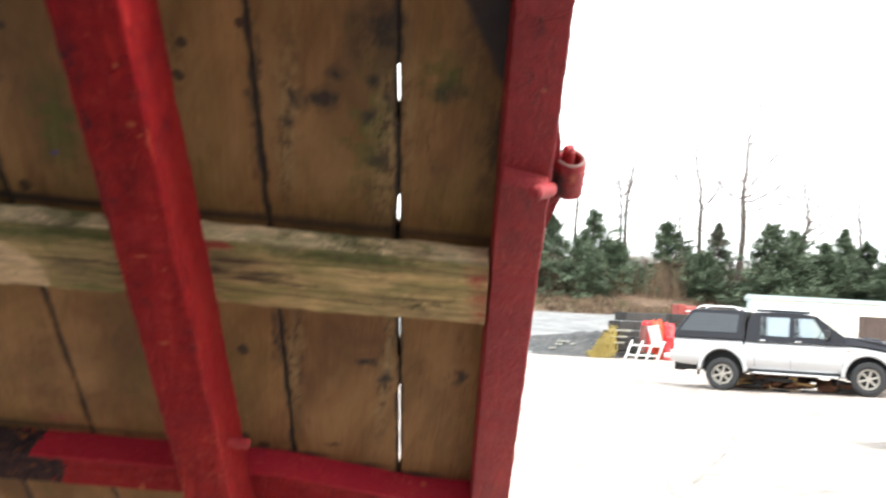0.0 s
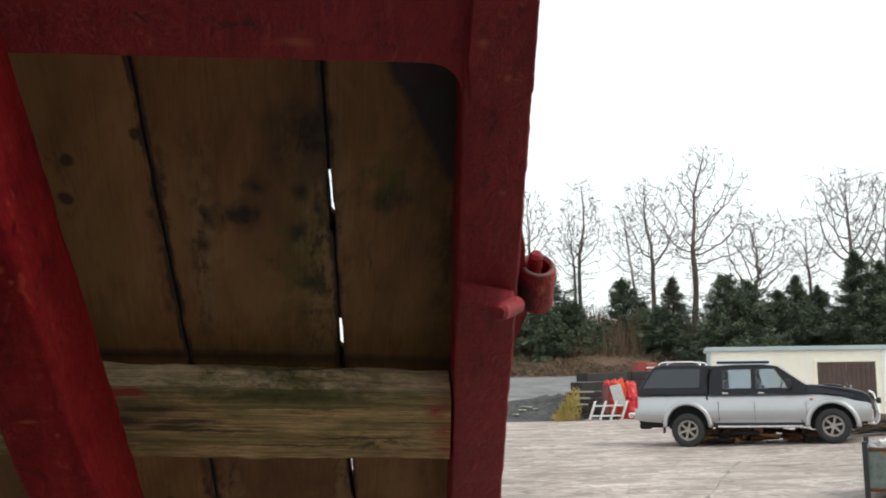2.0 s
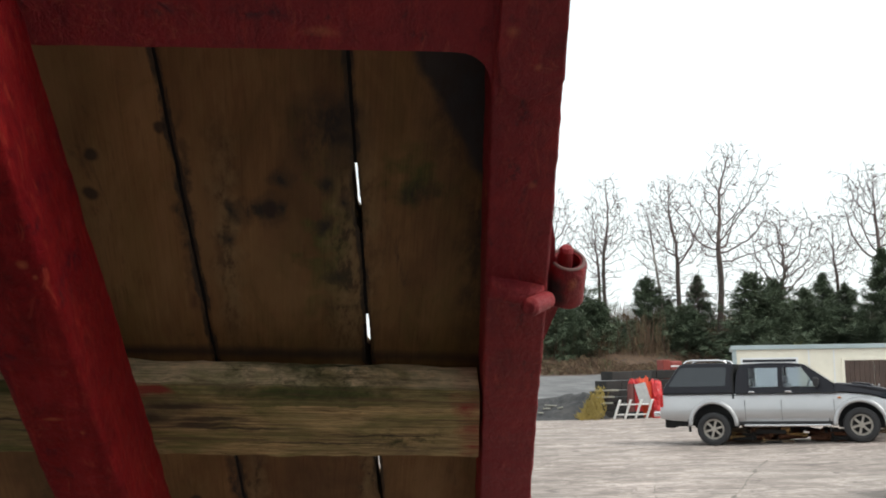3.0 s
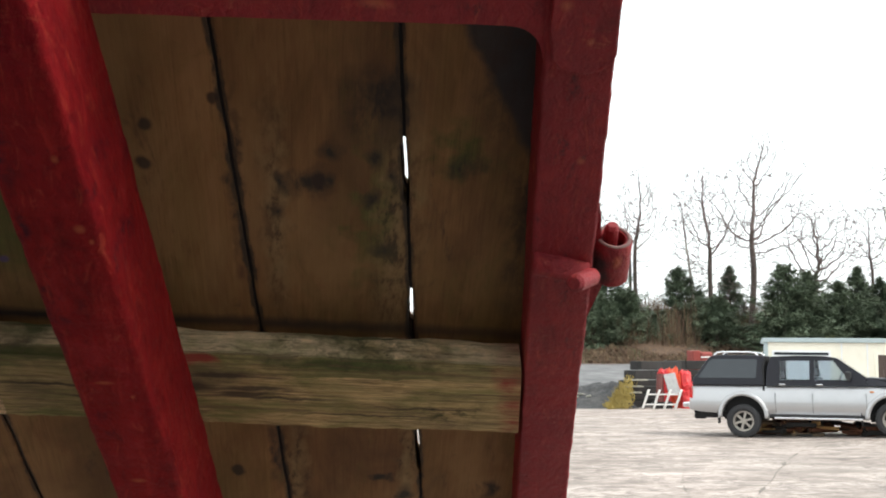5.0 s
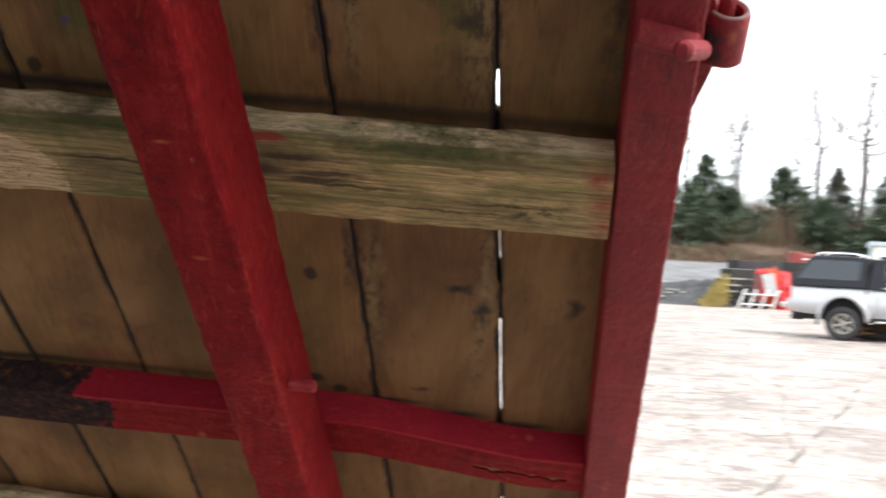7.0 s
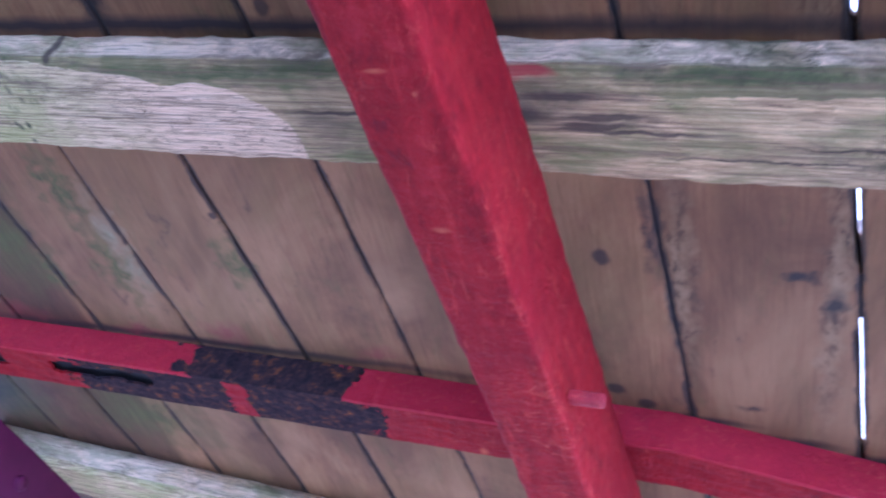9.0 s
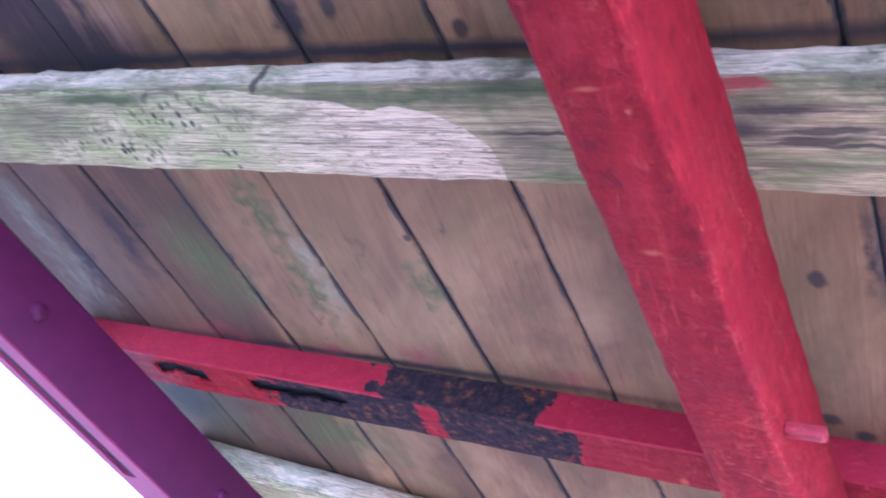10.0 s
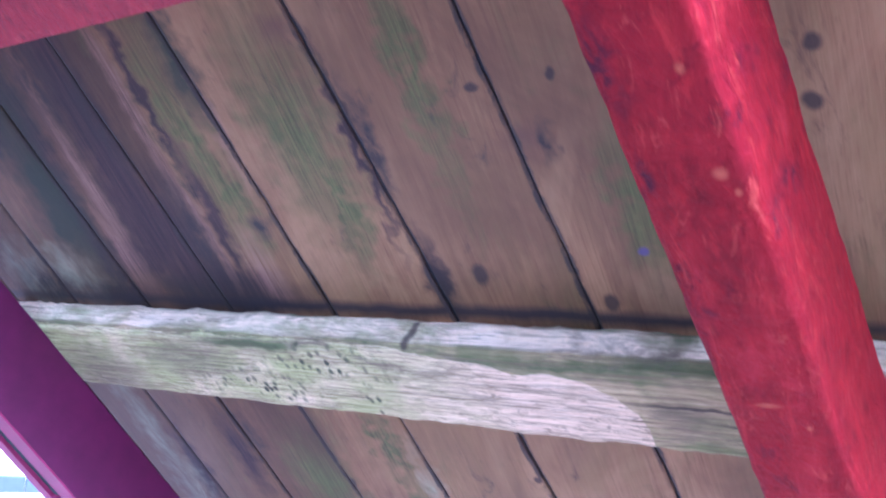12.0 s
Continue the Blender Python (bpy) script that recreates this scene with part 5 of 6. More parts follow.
def sleeper_wall():
    """A retaining wall of big tarred blocks, its open end stepped like a stair."""
    wall = thing("retaining_wall", pose(0, 0, 0), "black tarred timber blocks stacked as a retaining wall, stepped at its end", "wall")
    rnd = random.Random(5)
    course = [(8.36, 34.50, 0.0, 0.27), (8.38, 34.52, 0.275, 0.265), (8.50, 34.62, 0.55, 0.20), (8.60, 34.70, 0.76, 0.22), (8.84, 34.85, 1.0, 0.32), (9.10, 35.02, 1.33, 0.31)]
    for row, (x, y, z, h) in enumerate(course):
        run = 0.0
        while run < 2.0 - 0.15 * row:
            w = rnd.uniform(0.85, 1.25)
            bm = box(bmesh.new(), (0, -0.06, 0), (w, 0.46, h - 0.012), 0.025)
            for v in bm.verts:
                v.co += Vector((0.012, 0.012, 0.008)) * noise.noise(v.co * 4 + Vector((row * 7.1, run, 0)))
            ob = part("block", bm, SLEEPER, wall)
            c, n = math.cos(radians(38)), math.sin(radians(38))
            ob.matrix_basis = pose(x + run * c, y + run * n, z, 0, 0, 38 + rnd.uniform(-2, 2))
            run += w + 0.015
    for row in range(5):
        x = 10.55
        while x < 12.1:
            w = rnd.uniform(0.7, 1.0)
            ob = part("block", box(bmesh.new(), (0, 0, 0), (w, 0.45, 0.325), 0.025), SLEEPER, wall)
            ob.matrix_basis = pose(x, 36.75 + rnd.uniform(-0.03, 0.03), 0.335 * row, 0, 0, rnd.uniform(-1, 1))
            x += w + 0.015
    for x, y, z, w, turn in ((8.44, 34.40, 0.735, 0.62, 4), (8.56, 34.50, 0.955, 0.66, -3), (8.50, 34.46, 0.525, 0.5, 2)):
        bm = box(bmesh.new(), (0, 0, 0), (w, 0.30, 0.055), 0.01)
        tagged(part("loose_plank", bm, PALEWOOD), "short pale weathered plank lying on the tarred blocks", "plank", "planks on the blocks").matrix_world = pose(x, y, z, 0, 0, turn)


PALEWOOD = plain("pale weathered plank", (0.34, 0.33, 0.28), 0.85, 0, 20, 0.45)
sleeper_wall()


def weeds():
    bm = bmesh.new()
    rnd = random.Random(9)
    for _ in range(900):
        f = rnd.random()
        x = 7.80 + 0.80 * f + rnd.uniform(-0.10, 0.10)
        y = 34.3 + rnd.uniform(-0.3, 0.4)
        h0 = 1.15 * f * rnd.random()
        p = Vector((x, y, h0))
        q = p + Vector((rnd.uniform(-0.18, 0.12), rnd.uniform(-0.1, 0.1), rnd.uniform(0.06, 0.25)))
        s = Vector((0.02, 0.0, 0.006))
        vs = [bm.verts.new(v) for v in (p - s, p + s, q)]
        bm.faces.new(vs)
    part("weeds", bm, WEED)
    tagged(bpy.context.scene.objects["weeds"], "dry yellow weeds growing up against the tarred blocks", "weeds", kind="stuff")
    bm = bmesh.new()
    prism(bm, [(7.80, -0.1), (8.42, 0.85), (8.50, -0.1)], 34.62, 35.1)
    tagged(part("earth_heap", bm, RUST), "small earth heap under dry weeds", "heap", kind="structure")


weeds()


def crate_ladder():
    lad = thing("short_ladder", pose(8.88, 34.05, 0.02, 14, 0, 0), "short white ladder lying on its side against the scrap", "ladder")
    for x in (0.0, 0.37, 0.74, 1.12):
        bm = box(bmesh.new(), (x, 0, 0), (x + 0.075, 0.06, 0.66), 0.01, 0)
        ob = worn(part("rail", bm, WHITE, lad), 0.004)
        for v in ob.data.vertices:
            v.co.x += 0.28 * v.co.z
    for z in (0.12, 0.47):
        bm = box(bmesh.new(), (0.02, 0.015, z), (1.18, 0.045, z + 0.05), 0.006)
        ob = part("rung", bm, WHITE, lad)
        for v in ob.data.vertices:
            v.co.x += 0.28 * v.co.z


crate_ladder()


def plastic_heap():
    rnd = random.Random(3)
    for k, (x, y, wide, tall, tint) in enumerate([(9.93, 34.85, 0.20, 1.40, 0), (10.16, 34.80, 0.19, 1.45, 1), (10.40, 34.70, 0.17, 1.30, 1), (10.62, 34.62, 0.20, 1.34, 0), (10.50, 34.35, 0.20, 0.70, 0), (10.72, 34.40, 0.17, 0.95, 0)]):
        bm = bmesh.new()
        rings = []
        for j in range(15):
            f = j / 14
            ring = []
            for i in range(22):
                a = 2 * math.pi * i / 22
                fold = 1 + 0.22 * noise.noise((math.cos(a) * 1.6 + k * 3, math.sin(a) * 1.6, f * 2.2)) + 0.16 * noise.noise((math.cos(a) * 4 + k, math.sin(a) * 4, f * 5.5))
                r = wide * 1.15 * fold * (1.0 - 0.1 * f - 0.4 * max(0, f - 0.93) / 0.07) + 0.02 * math.sin(3 * f + k)
                up = tall * f * (0.93 + 0.16 * noise.noise((math.cos(a) * 2.3 + k * 5, math.sin(a) * 2.3, 1)))
                ring.append(bm.verts.new((r * math.cos(a) + 0.06 * math.sin(3.2 * f + k), r * math.sin(a), up)))
            rings.append(ring)
        for a, b in zip(rings, rings[1:]):
            for i in range(22):
                bm.faces.new((a[i], a[(i + 1) % 22], b[(i + 1) % 22], b[i]))
        bm.faces.new(rings[0][::-1]), bm.faces.new(rings[-1])
        ob = part("plastic_sack", bm, (ORANGE, SCARLET)[tint])
        ob.matrix_world = pose(x, y, 0.0, rnd.uniform(-4, 6), rnd.uniform(-6, 6), rnd.uniform(0, 180))
        tagged(ob, "tall bright red crumpled plastic sack standing against blocks", "sack", "red plastic sacks")
    bm = box(bmesh.new(), (-0.2, -0.02, 0), (0.2, 0.02, 0.72), 0.01)
    tagged(part("sheet", bm, GREY), "dented grey metal sheet leaning on the heap", "sheet").matrix_world = pose(10.05, 34.12, 0.52, -14, -12, 0)
    bm = tube(bmesh.new(), (0, 0, 0), (0, 0, 0.95), 0.14, 0.12, 16)
    tagged(part("gas_bottle", bm, plain("dull red paint", (0.16, 0.05, 0.045), 0.6)), "dull red cylinder standing beside the blocks", "cylinder").matrix_world = pose(9.60, 34.4, 0.25, 0, 2, 0)
    bm = box(bmesh.new(), (0, 0, 0), (0.6, 0.5, 0.25), 0.02)
    tagged(part("pallet_block", bm, SLEEPER), "dark timber block under the cylinder", "block").matrix_world = pose(9.40, 34.25, 0.0)
    m = thing("red_machine", pose(11.80, 37.6, 0), "red farm implement standing behind the tarred wall", "machine")
    part("frame", box(bmesh.new(), (0, 0, 0), (0.3, 0.8, 2.05), 0.03), plain("dull red panel", (0.28, 0.04, 0.03), 0.5), m)
    part("hood", box(bmesh.new(), (0.3, 0, 1.6), (0.75, 0.8, 2.0), 0.06), plain("faded red panel", (0.3, 0.06, 0.05), 0.6), m)
    part("strip", box(bmesh.new(), (0.3, -0.02, 1.78), (0.65, 0.0, 1.83), 0.005), WHITE, m)


plastic_heap()


# ---- steel stillage in front ----
def stillage():
    green = plain("faded green steel", (0.10, 0.13, 0.11), 0.6, 0.2, 14, 0.5)
    m = Mat("rust-stained green steel", 0.7)
    n = m.noise(4.5, 6, 0.6)
    x = m.axis(0)
    z = m.axis(2)
    d = m.math("ABSOLUTE", m.math("SUBTRACT", x, 0.42))
    wide = m.math("ADD", m.math("MULTIPLY", z, 0.55), m.math("MULTIPLY", n, 0.25))
    rusty = m.math("LESS_THAN", d, m.math("SUBTRACT", wide, 0.22))
    paint = m.ramp(m.noise(12, 5), (0.3, (0.075, 0.10, 0.09)), (0.7, (0.16, 0.19, 0.17)))
    rust = m.ramp(m.noise(20, 5), (0.3, (0.2, 0.06, 0.025)), (0.7, (0.42, 0.16, 0.06)))
    stained = m.done(m.mix(rusty, paint, rust), n, 0.3, 0.004)
    s = thing("steel_stillage", pose(6.2, 11.3, 0, 0, 0, -30), "rust-stained green steel stillage filled with pale rubbish on the yard", "stillage")
    L, D = 1.5, 1.0
    part("side_panel", box(bmesh.new(), (0.03, 0, 0.13), (L, 0.03, 0.58), 0.006), stained, s, "green panel with orange rust stain")
    part("side_panel", box(bmesh.new(), (0.03, D - 0.03, 0.13), (L, D, 0.58), 0.006), green, s)
    part("end_panel", box(bmesh.new(), (0, 0.03, 0.13), (0.03, D - 0.03, 0.58), 0.006), green, s)
    part("end_panel", box(bmesh.new(), (L - 0.03, 0.03, 0.13), (L, D - 0.03, 0.58), 0.006), green, s)
    part("floor_plate", box(bmesh.new(), (0.03, 0.03, 0.13), (L - 0.03, D - 0.03, 0.16)), RUST, s)
    for x in (-0.02, L - 0.04):
        for y in (-0.02, D - 0.04):
            part("post", box(bmesh.new(), (x, y, 0.0), (x + 0.06, y + 0.06, 0.67), 0.006), TRIM, s)
    for y in (-0.012, D - 0.03):
        part("rim", box(bmesh.new(), (0.045, y, 0.56), (L - 0.045, y + 0.042, 0.60), 0.006), RUST, s)
        part("bottom_bar", box(bmesh.new(), (0.045, y, 0.10), (L - 0.045, y + 0.04, 0.14), 0.006), RUST, s)
    rnd = random.Random(11)
    for k in range(16):
        bm = bmesh.new()
        bmesh.ops.create_icosphere(bm, subdivisions=3, radius=0.10)
        for v in bm.verts:
            v.co *= 1 + 0.7 * noise.noise(v.co * 13 + Vector((k * 5, 0, 0))) + 0.3 * noise.noise(v.co * 34)
        ob = part("rubbish_bag", bm, WHITE if k % 3 else GREY)
        ob.matrix_world = pose(6.2, 11.3, 0, 0, 0, -30) @ pose(0.16 + 0.078 * k, 0.15 + 0.65 * rnd.random(), 0.54 + 0.03 * rnd.random(), 0, 0, 40 * k)
        tagged(ob, "crumpled pale rubbish lying in the stillage", "rubbish", "rubbish in the stillage")
    bm = prism(bmesh.new(), [(0, 0), (0.3, 0.16), (0.6, 0.0)], 0, 0.02)
    tagged(part("scrap_plate", bm, TRIM), "dark triangular scrap plate sticking out of stillage", "scrap").matrix_world = pose(6.2, 11.3, 0, 0, 0, -30) @ pose(0.45, 0.2, 0.5)


stillage()


# ---- scrap and timber on the ground ----
def scrap_heap(name, label, cx, cy, n, rx, ry, h, mats, seed, turn=0):
    rnd = random.Random(seed)
    heap = thing(name, pose(cx, cy, height(cx, cy), 0, 0, turn), label, "scrap heap")
    for k in range(n):
        bm = bmesh.new()
        a = Vector((rnd.uniform(-rx, rx), rnd.uniform(-ry, ry), rnd.uniform(0.02, h)))
        l = rnd.uniform(0.2, 0.65)
        t = rnd.uniform(0, math.pi)
        b = a + Vector((l * math.cos(t), l * math.sin(t), rnd.uniform(-0.08, 0.08)))
        b.z = max(0.02, b.z)
        if rnd.random() < 0.8:
            tube(bm, a, b, rnd.uniform(0.015, 0.05), rnd.uniform(0.02, 0.05), 7)
        else:
            w = rnd.uniform(0.03, 0.09)
            box(bm, (min(a.x, b.x), a.y - w, max(0, a.z - 0.04)), (max(a.x, b.x) + 0.05, a.y + w, a.z + 0.04), 0.008)
        part("piece", bm, mats[k % len(mats)], heap)


WOODOLD = plain("old timber", (0.16, 0.11, 0.07), 0.85, 0, 20, 0.5)
OCHRE = plain("ochre broken timber", (0.42, 0.25, 0.10), 0.8, 0, 20, 0.4)
scrap_heap("scrap_heap", "rusty scrap metal and timber lying under the pickup", 8.60, 20.68, 120, 0.42, 0.24, 0.30, [RUST, WOODOLD, SLEEPER, RUST, WOODOLD, SLEEPER, RUST, OCHRE], 1, -28)
scrap_heap("scrap_heap", "rusty scrap metal lying under the pickup", 9.72, 19.96, 50, 0.2, 0.22, 0.24, [RUST, SLEEPER, RUST], 2, -28)


def branch_heap():
    """A tangle of bent branches and thin sticks thrown in a heap."""
    rnd = random.Random(3)
    cx, cy = 12.15, 20.5
    heap = thing("branch_heap", pose(cx, cy, height(cx, cy), 0, 0, -20), "heap of tangled old branches and sticks on the yard", "branches")
    for k in range(85):
        bm = bmesh.new()
        p = Vector((rnd.uniform(-1.0, 1.0), rnd.uniform(-0.4, 0.4), rnd.uniform(0.04, 0.45)))
        p.z *= 1.0 - 0.5 * abs(p.x)
        t = rnd.gauss(0, 0.45) + (math.pi if rnd.random() < 0.5 else 0)
        d = Vector((math.cos(t), math.sin(t), rnd.gauss(0.02, 0.12)))
        r, step = rnd.uniform(0.012, 0.05), rnd.uniform(0.16, 0.32)
        for _ in range(4):
            q = p + d * step
            q.z = max(0.02, q.z)
            tube(bm, p, q, r, r * 0.82, 6)
            p, r = q, r * 0.82
            d = (d + Vector((rnd.gauss(0, 0.16), rnd.gauss(0, 0.16), rnd.gauss(-0.03, 0.1)))).normalized()
        part("branch", bm, (WOODOLD, BARKBROWN, SLEEPER)[k % 3], heap)


BARKBROWN = plain("brown bark", (0.10, 0.065, 0.045), 0.9, 0, 30, 0.5)
branch_heap()

# ---- trees ----
def bark_material(name, a, b):
    m = Mat(name, 0.9)
    n = m.noise(6.0, 6, 0.7, m.scaled(1.0, 1.0, 0.3))
    return m.done(m.ramp(n, (0.3, a), (0.7, b)), n, 0.6, 0.02)


BARK = bark_material("bark", (0.05, 0.038, 0.032), (0.13, 0.10, 0.085))
TWIG = bark_material("twigs", (0.10, 0.075, 0.07), (0.2, 0.15, 0.14))


def leaf_material():
    m = Mat("conifer needles", 0.75)
    v = m.island()
    n = m.noise(0.8, 4)
    c = m.ramp(v, (0.0, (0.055, 0.078, 0.048)), (0.5, (0.095, 0.132, 0.082)), (1.0, (0.15, 0.19, 0.115)))
    c = m.mix(m.ramp(n, (0.45, 0.0), (0.7, 0.5)), c, (0.05, 0.06, 0.03))
    return m.done(c)


NEEDLES = leaf_material()


def bare_tree(x, y, top, left, right, low, seed, trunk_r=0.2, lean=0.0, fan=0.0, points=900, label="tall leafless tree with forked limbs and fine twigs", bark=None):
    """A leafless tree: limbs and twigs grow from the trunk towards random points spread through the crown.
    top and low are the crown's heights, left and right its sides."""
    rnd = np.random.RandomState(seed)
    z0 = height(x, y) - 0.2
    t = thing("bare_tree", pose(x, y, z0), label, "tree", "bare trees on the bank")
    hi, lo, half = top - z0, low - z0, (right - left) / 2
    shift = (left + right) / 2 - x
    goals = []
    while len(goals) < points:
        h = rnd.rand() ** (0.9 - 0.25 * fan)
        a, r = rnd.rand() * 2 * math.pi, rnd.rand() ** 0.5
        c, q = math.cos(a), math.sin(a)
        ragged = 1 + 0.85 * noise.noise((c * 1.4 + seed * 3.3, q * 1.4, h * 3.0)) + 0.3 * noise.noise((c * 4 + seed, q * 4, h * 8.0))
        wide = math.sin(math.pi * (0.10 + (0.84 - 0.24 * fan) * h)) ** 0.75 * ragged
        if noise.noise((c * r * 1.9 + seed * 5.1, q * r * 1.9, h * 3.6)) < -0.05 - 0.2 * h:
            continue
        goals.append((shift * (0.2 + 0.8 * h) + half * wide * r * c, 0.8 * half * wide * r * q, lo - 0.12 * (hi - lo) + (hi - lo) * 1.12 * h))
    for _ in range(points // 9):
        h, a = rnd.uniform(0.3, 1.0), rnd.rand() * 2 * math.pi
        r = rnd.uniform(0.3, 0.3 + 0.35 * half)
        goals.append((r * math.cos(a), r * math.sin(a), lo * h))
    goals = np.array(goals)
    nodes, parent = [np.zeros(3)], [-1]
    step, wriggle = 0.22, 0.14 + 0.14 * (0.3 < fan < 0.6)
    bend = np.zeros(2)
    while nodes[-1][2] < lo + 0.12 * (hi - lo):
        f = nodes[-1][2] / max(lo, 0.1)
        bend = bend * 0.9 + rnd.normal(0, 0.034, 2)
        d = np.array([lean * (1 - f) + bend[0], bend[1], 1.0])
        nodes.append(nodes[-1] + step * d / np.linalg.norm(d))
        parent.append(len(nodes) - 2)
    gap = np.full(len(goals), 1e9)
    near = np.zeros(len(goals), int)

    def look_at(k):
        d = np.linalg.norm(goals - nodes[k], axis=1)
        closer = d < gap
        gap[closer], near[closer] = d[closer], k

    for k in range(len(nodes)):
        look_at(k)
    alive, born = np.ones(len(goals), bool), {}
    for _ in range(160):
        pull = {}
        for g in np.nonzero(alive)[0]:
            v = goals[g] - nodes[near[g]]
            pull[near[g]] = pull.get(near[g], 0) + v / (np.linalg.norm(v) + 1e-6)
        if not pull:
            break
        for k, v in pull.items():
            born[k] = born.get(k, 0) + 1
            if born[k] > 3:
                alive[near == k] = False
                continue
            d = v / (np.linalg.norm(v) + 1e-6) + rnd.normal(0, wriggle, 3) + np.array([0, 0, 0.16])
            nodes.append(nodes[k] + step * d / np.linalg.norm(d))
            parent.append(k)
            look_at(len(nodes) - 1)
        alive &= gap > 0.24
    tips = set(range(len(nodes))) - set(parent)
    for k in list(tips):
        back = nodes[k] - nodes[parent[k]]
        for _ in range(3):
            d = back / step + rnd.normal(0, 0.36, 3) + np.array([0, 0, 0.2])
            nodes.append(nodes[k] + rnd.uniform(0.2, 0.6) * d / np.linalg.norm(d))
            parent.append(k)
    sons = collections.Counter(parent)
    load = np.zeros(len(nodes))
    for k in range(len(nodes) - 1, 0, -1):
        if not sons[k]:
            load[k] = 1.0
        load[parent[k]] += load[k]
    rad = np.maximum(0.0105, 0.66 * trunk_r * (load / load[0]) ** 0.48)
    meshes = {"trunk": ([], []), "crown": ([], [])}
    for k in range(1, len(nodes)):
        a, b = nodes[parent[k]], nodes[k]
        main = rad[k] > 0.4 * trunk_r
        verts, faces = meshes["trunk" if main else "crown"]
        n = 7 if main else (4 if rad[k] > 0.03 else 3)
        d = (b - a) / (np.linalg.norm(b - a) + 1e-9)
        u = np.cross(d, (0.3, 0.9, 0.2))
        u /= np.linalg.norm(u)
        w = np.cross(d, u)
        i = len(verts)
        r0 = min(rad[parent[k]], rad[k] * 1.25)
        for p, r in ((a, r0), (b, rad[k] * (1.0 if sons[k] else 0.5))):
            for j in range(n):
                q = p + r * (math.cos(2 * math.pi * j / n) * u + math.sin(2 * math.pi * j / n) * w)
                verts.append((float(q[0]), float(q[1]), float(q[2])))
        for j in range(n):
            faces.append((i + j, i + (j + 1) % n, i + n + (j + 1) % n, i + n + j))
    for name, (verts, faces) in meshes.items():
        me = bpy.data.meshes.new(name)
        me.from_pydata(verts, [], faces)
        me.materials.append((bark or BARK) if name == "trunk" else TWIG)
        for f in me.polygons:
            f.use_smooth = True
        ob = new(name, me)
        ob.parent = t


def conifer(x, y, top, wide, seed):
    """A dark fir: trunk and upswept, uneven sprays with gaps between."""
    rnd = random.Random(seed)
    z0 = height(x, y) - 0.2
    tall = top - z0
    t = thing("conifer", pose(x, y, z0), "dark green conifer with uneven feathery branches", "tree", "conifers on the bank")
    bm = bmesh.new()
    tube(bm, (0, 0, 0), (0.06, 0, tall * 0.97), 0.12, 0.015, 7)
    part("trunk", bm, BARK, t)
    verts, faces = [], []
    lopsided = rnd.uniform(0, 2 * math.pi)
    z = 0.15
    while z < tall * 0.985:
        f = z / tall
        for _ in range(12):
            a0 = rnd.uniform(0, 2 * math.pi)
            clump = noise.noise((f * 5.0 + seed, math.cos(a0) * 1.3, math.sin(a0) * 1.3 + seed * 1.7))
            reach = (wide * 2.0 * (1 - f) ** 0.88 * (0.95 + 0.5 * clump) * (1 + 0.22 * math.cos(a0 - lopsided)) + 0.05) * rnd.uniform(0.55, 1.1)
            d = Vector((math.cos(a0), math.sin(a0), 0))
            side = Vector((-d.y, d.x, 0))
            rise = 0.12 + 0.5 * f + rnd.uniform(-0.3, 0.35)
            foot = z + rnd.uniform(-0.14, 0.14)
            for _ in range(int(44 + 66 * reach)):
                q = rnd.random() ** 0.65
                spread = rnd.uniform(-1, 1) * 0.34 * reach * (1.05 - q) ** 0.7 * min(1.0, 3 * q)
                c = d * reach * q + side * spread + Vector((0, 0, foot + reach * (rise * q - 0.42 * q * q + 0.22 * q ** 4) + rnd.gauss(0, 0.08)))
                u = (d + side * (math.copysign(0.75, spread) + rnd.gauss(0, 0.25)) + Vector((0, 0, rnd.gauss(0.0, 0.45)))).normalized() * rnd.uniform(0.09, 0.25)
                w = u.cross(Vector((rnd.gauss(0, 0.5), rnd.gauss(0, 0.5), 1.0))).normalized() * rnd.uniform(0.011, 0.026)
                i = len(verts)
                verts += [tuple(c - u * 0.5), tuple(c + w), tuple(c + u), tuple(c - w)]
                faces.append((i, i + 1, i + 2, i + 3))
        z += rnd.uniform(0.2, 0.3)
    me = bpy.data.meshes.new("crown")
    me.from_pydata(verts, [], faces)
    me.materials.append(NEEDLES)
    ob = new("crown", me)
    ob.parent = t


# x, y, height of the tip, half width
for k, row in enumerate([(11.6, 52, 7.0, 1.2), (9.6, 53, 6.7, 1.2), (13.1, 54, 5.6, 1.0), (15.6, 52, 6.5, 1.3), (18.7, 53, 6.65, 0.95), (17.4, 54, 5.5, 1.1), (19.6, 48, 6.45, 1.45), (21.0, 48.6, 6.15, 1.5),
                         (22.5, 48.4, 5.7, 1.4), (24.3, 50, 6.5, 1.1), (25.7, 50.4, 5.9, 1.3), (25.95, 47, 7.35, 1.6), (27.5, 47.4, 6.9, 1.6), (28.9, 48.5, 5.9, 1.3), (23.6, 54, 5.6, 1.4), (31.2, 49, 6.3, 1.7),
                         (8.2, 50, 5.9, 1.4), (10.5, 49.5, 5.2, 1.3), (12.5, 50.5, 5.3, 1.3), (16.8, 49.5, 4.9, 1.2)]):
    conifer(*row, 20 + k)
PALEBARK = bark_material("pale birch bark", (0.16, 0.14, 0.12), (0.42, 0.39, 0.35))
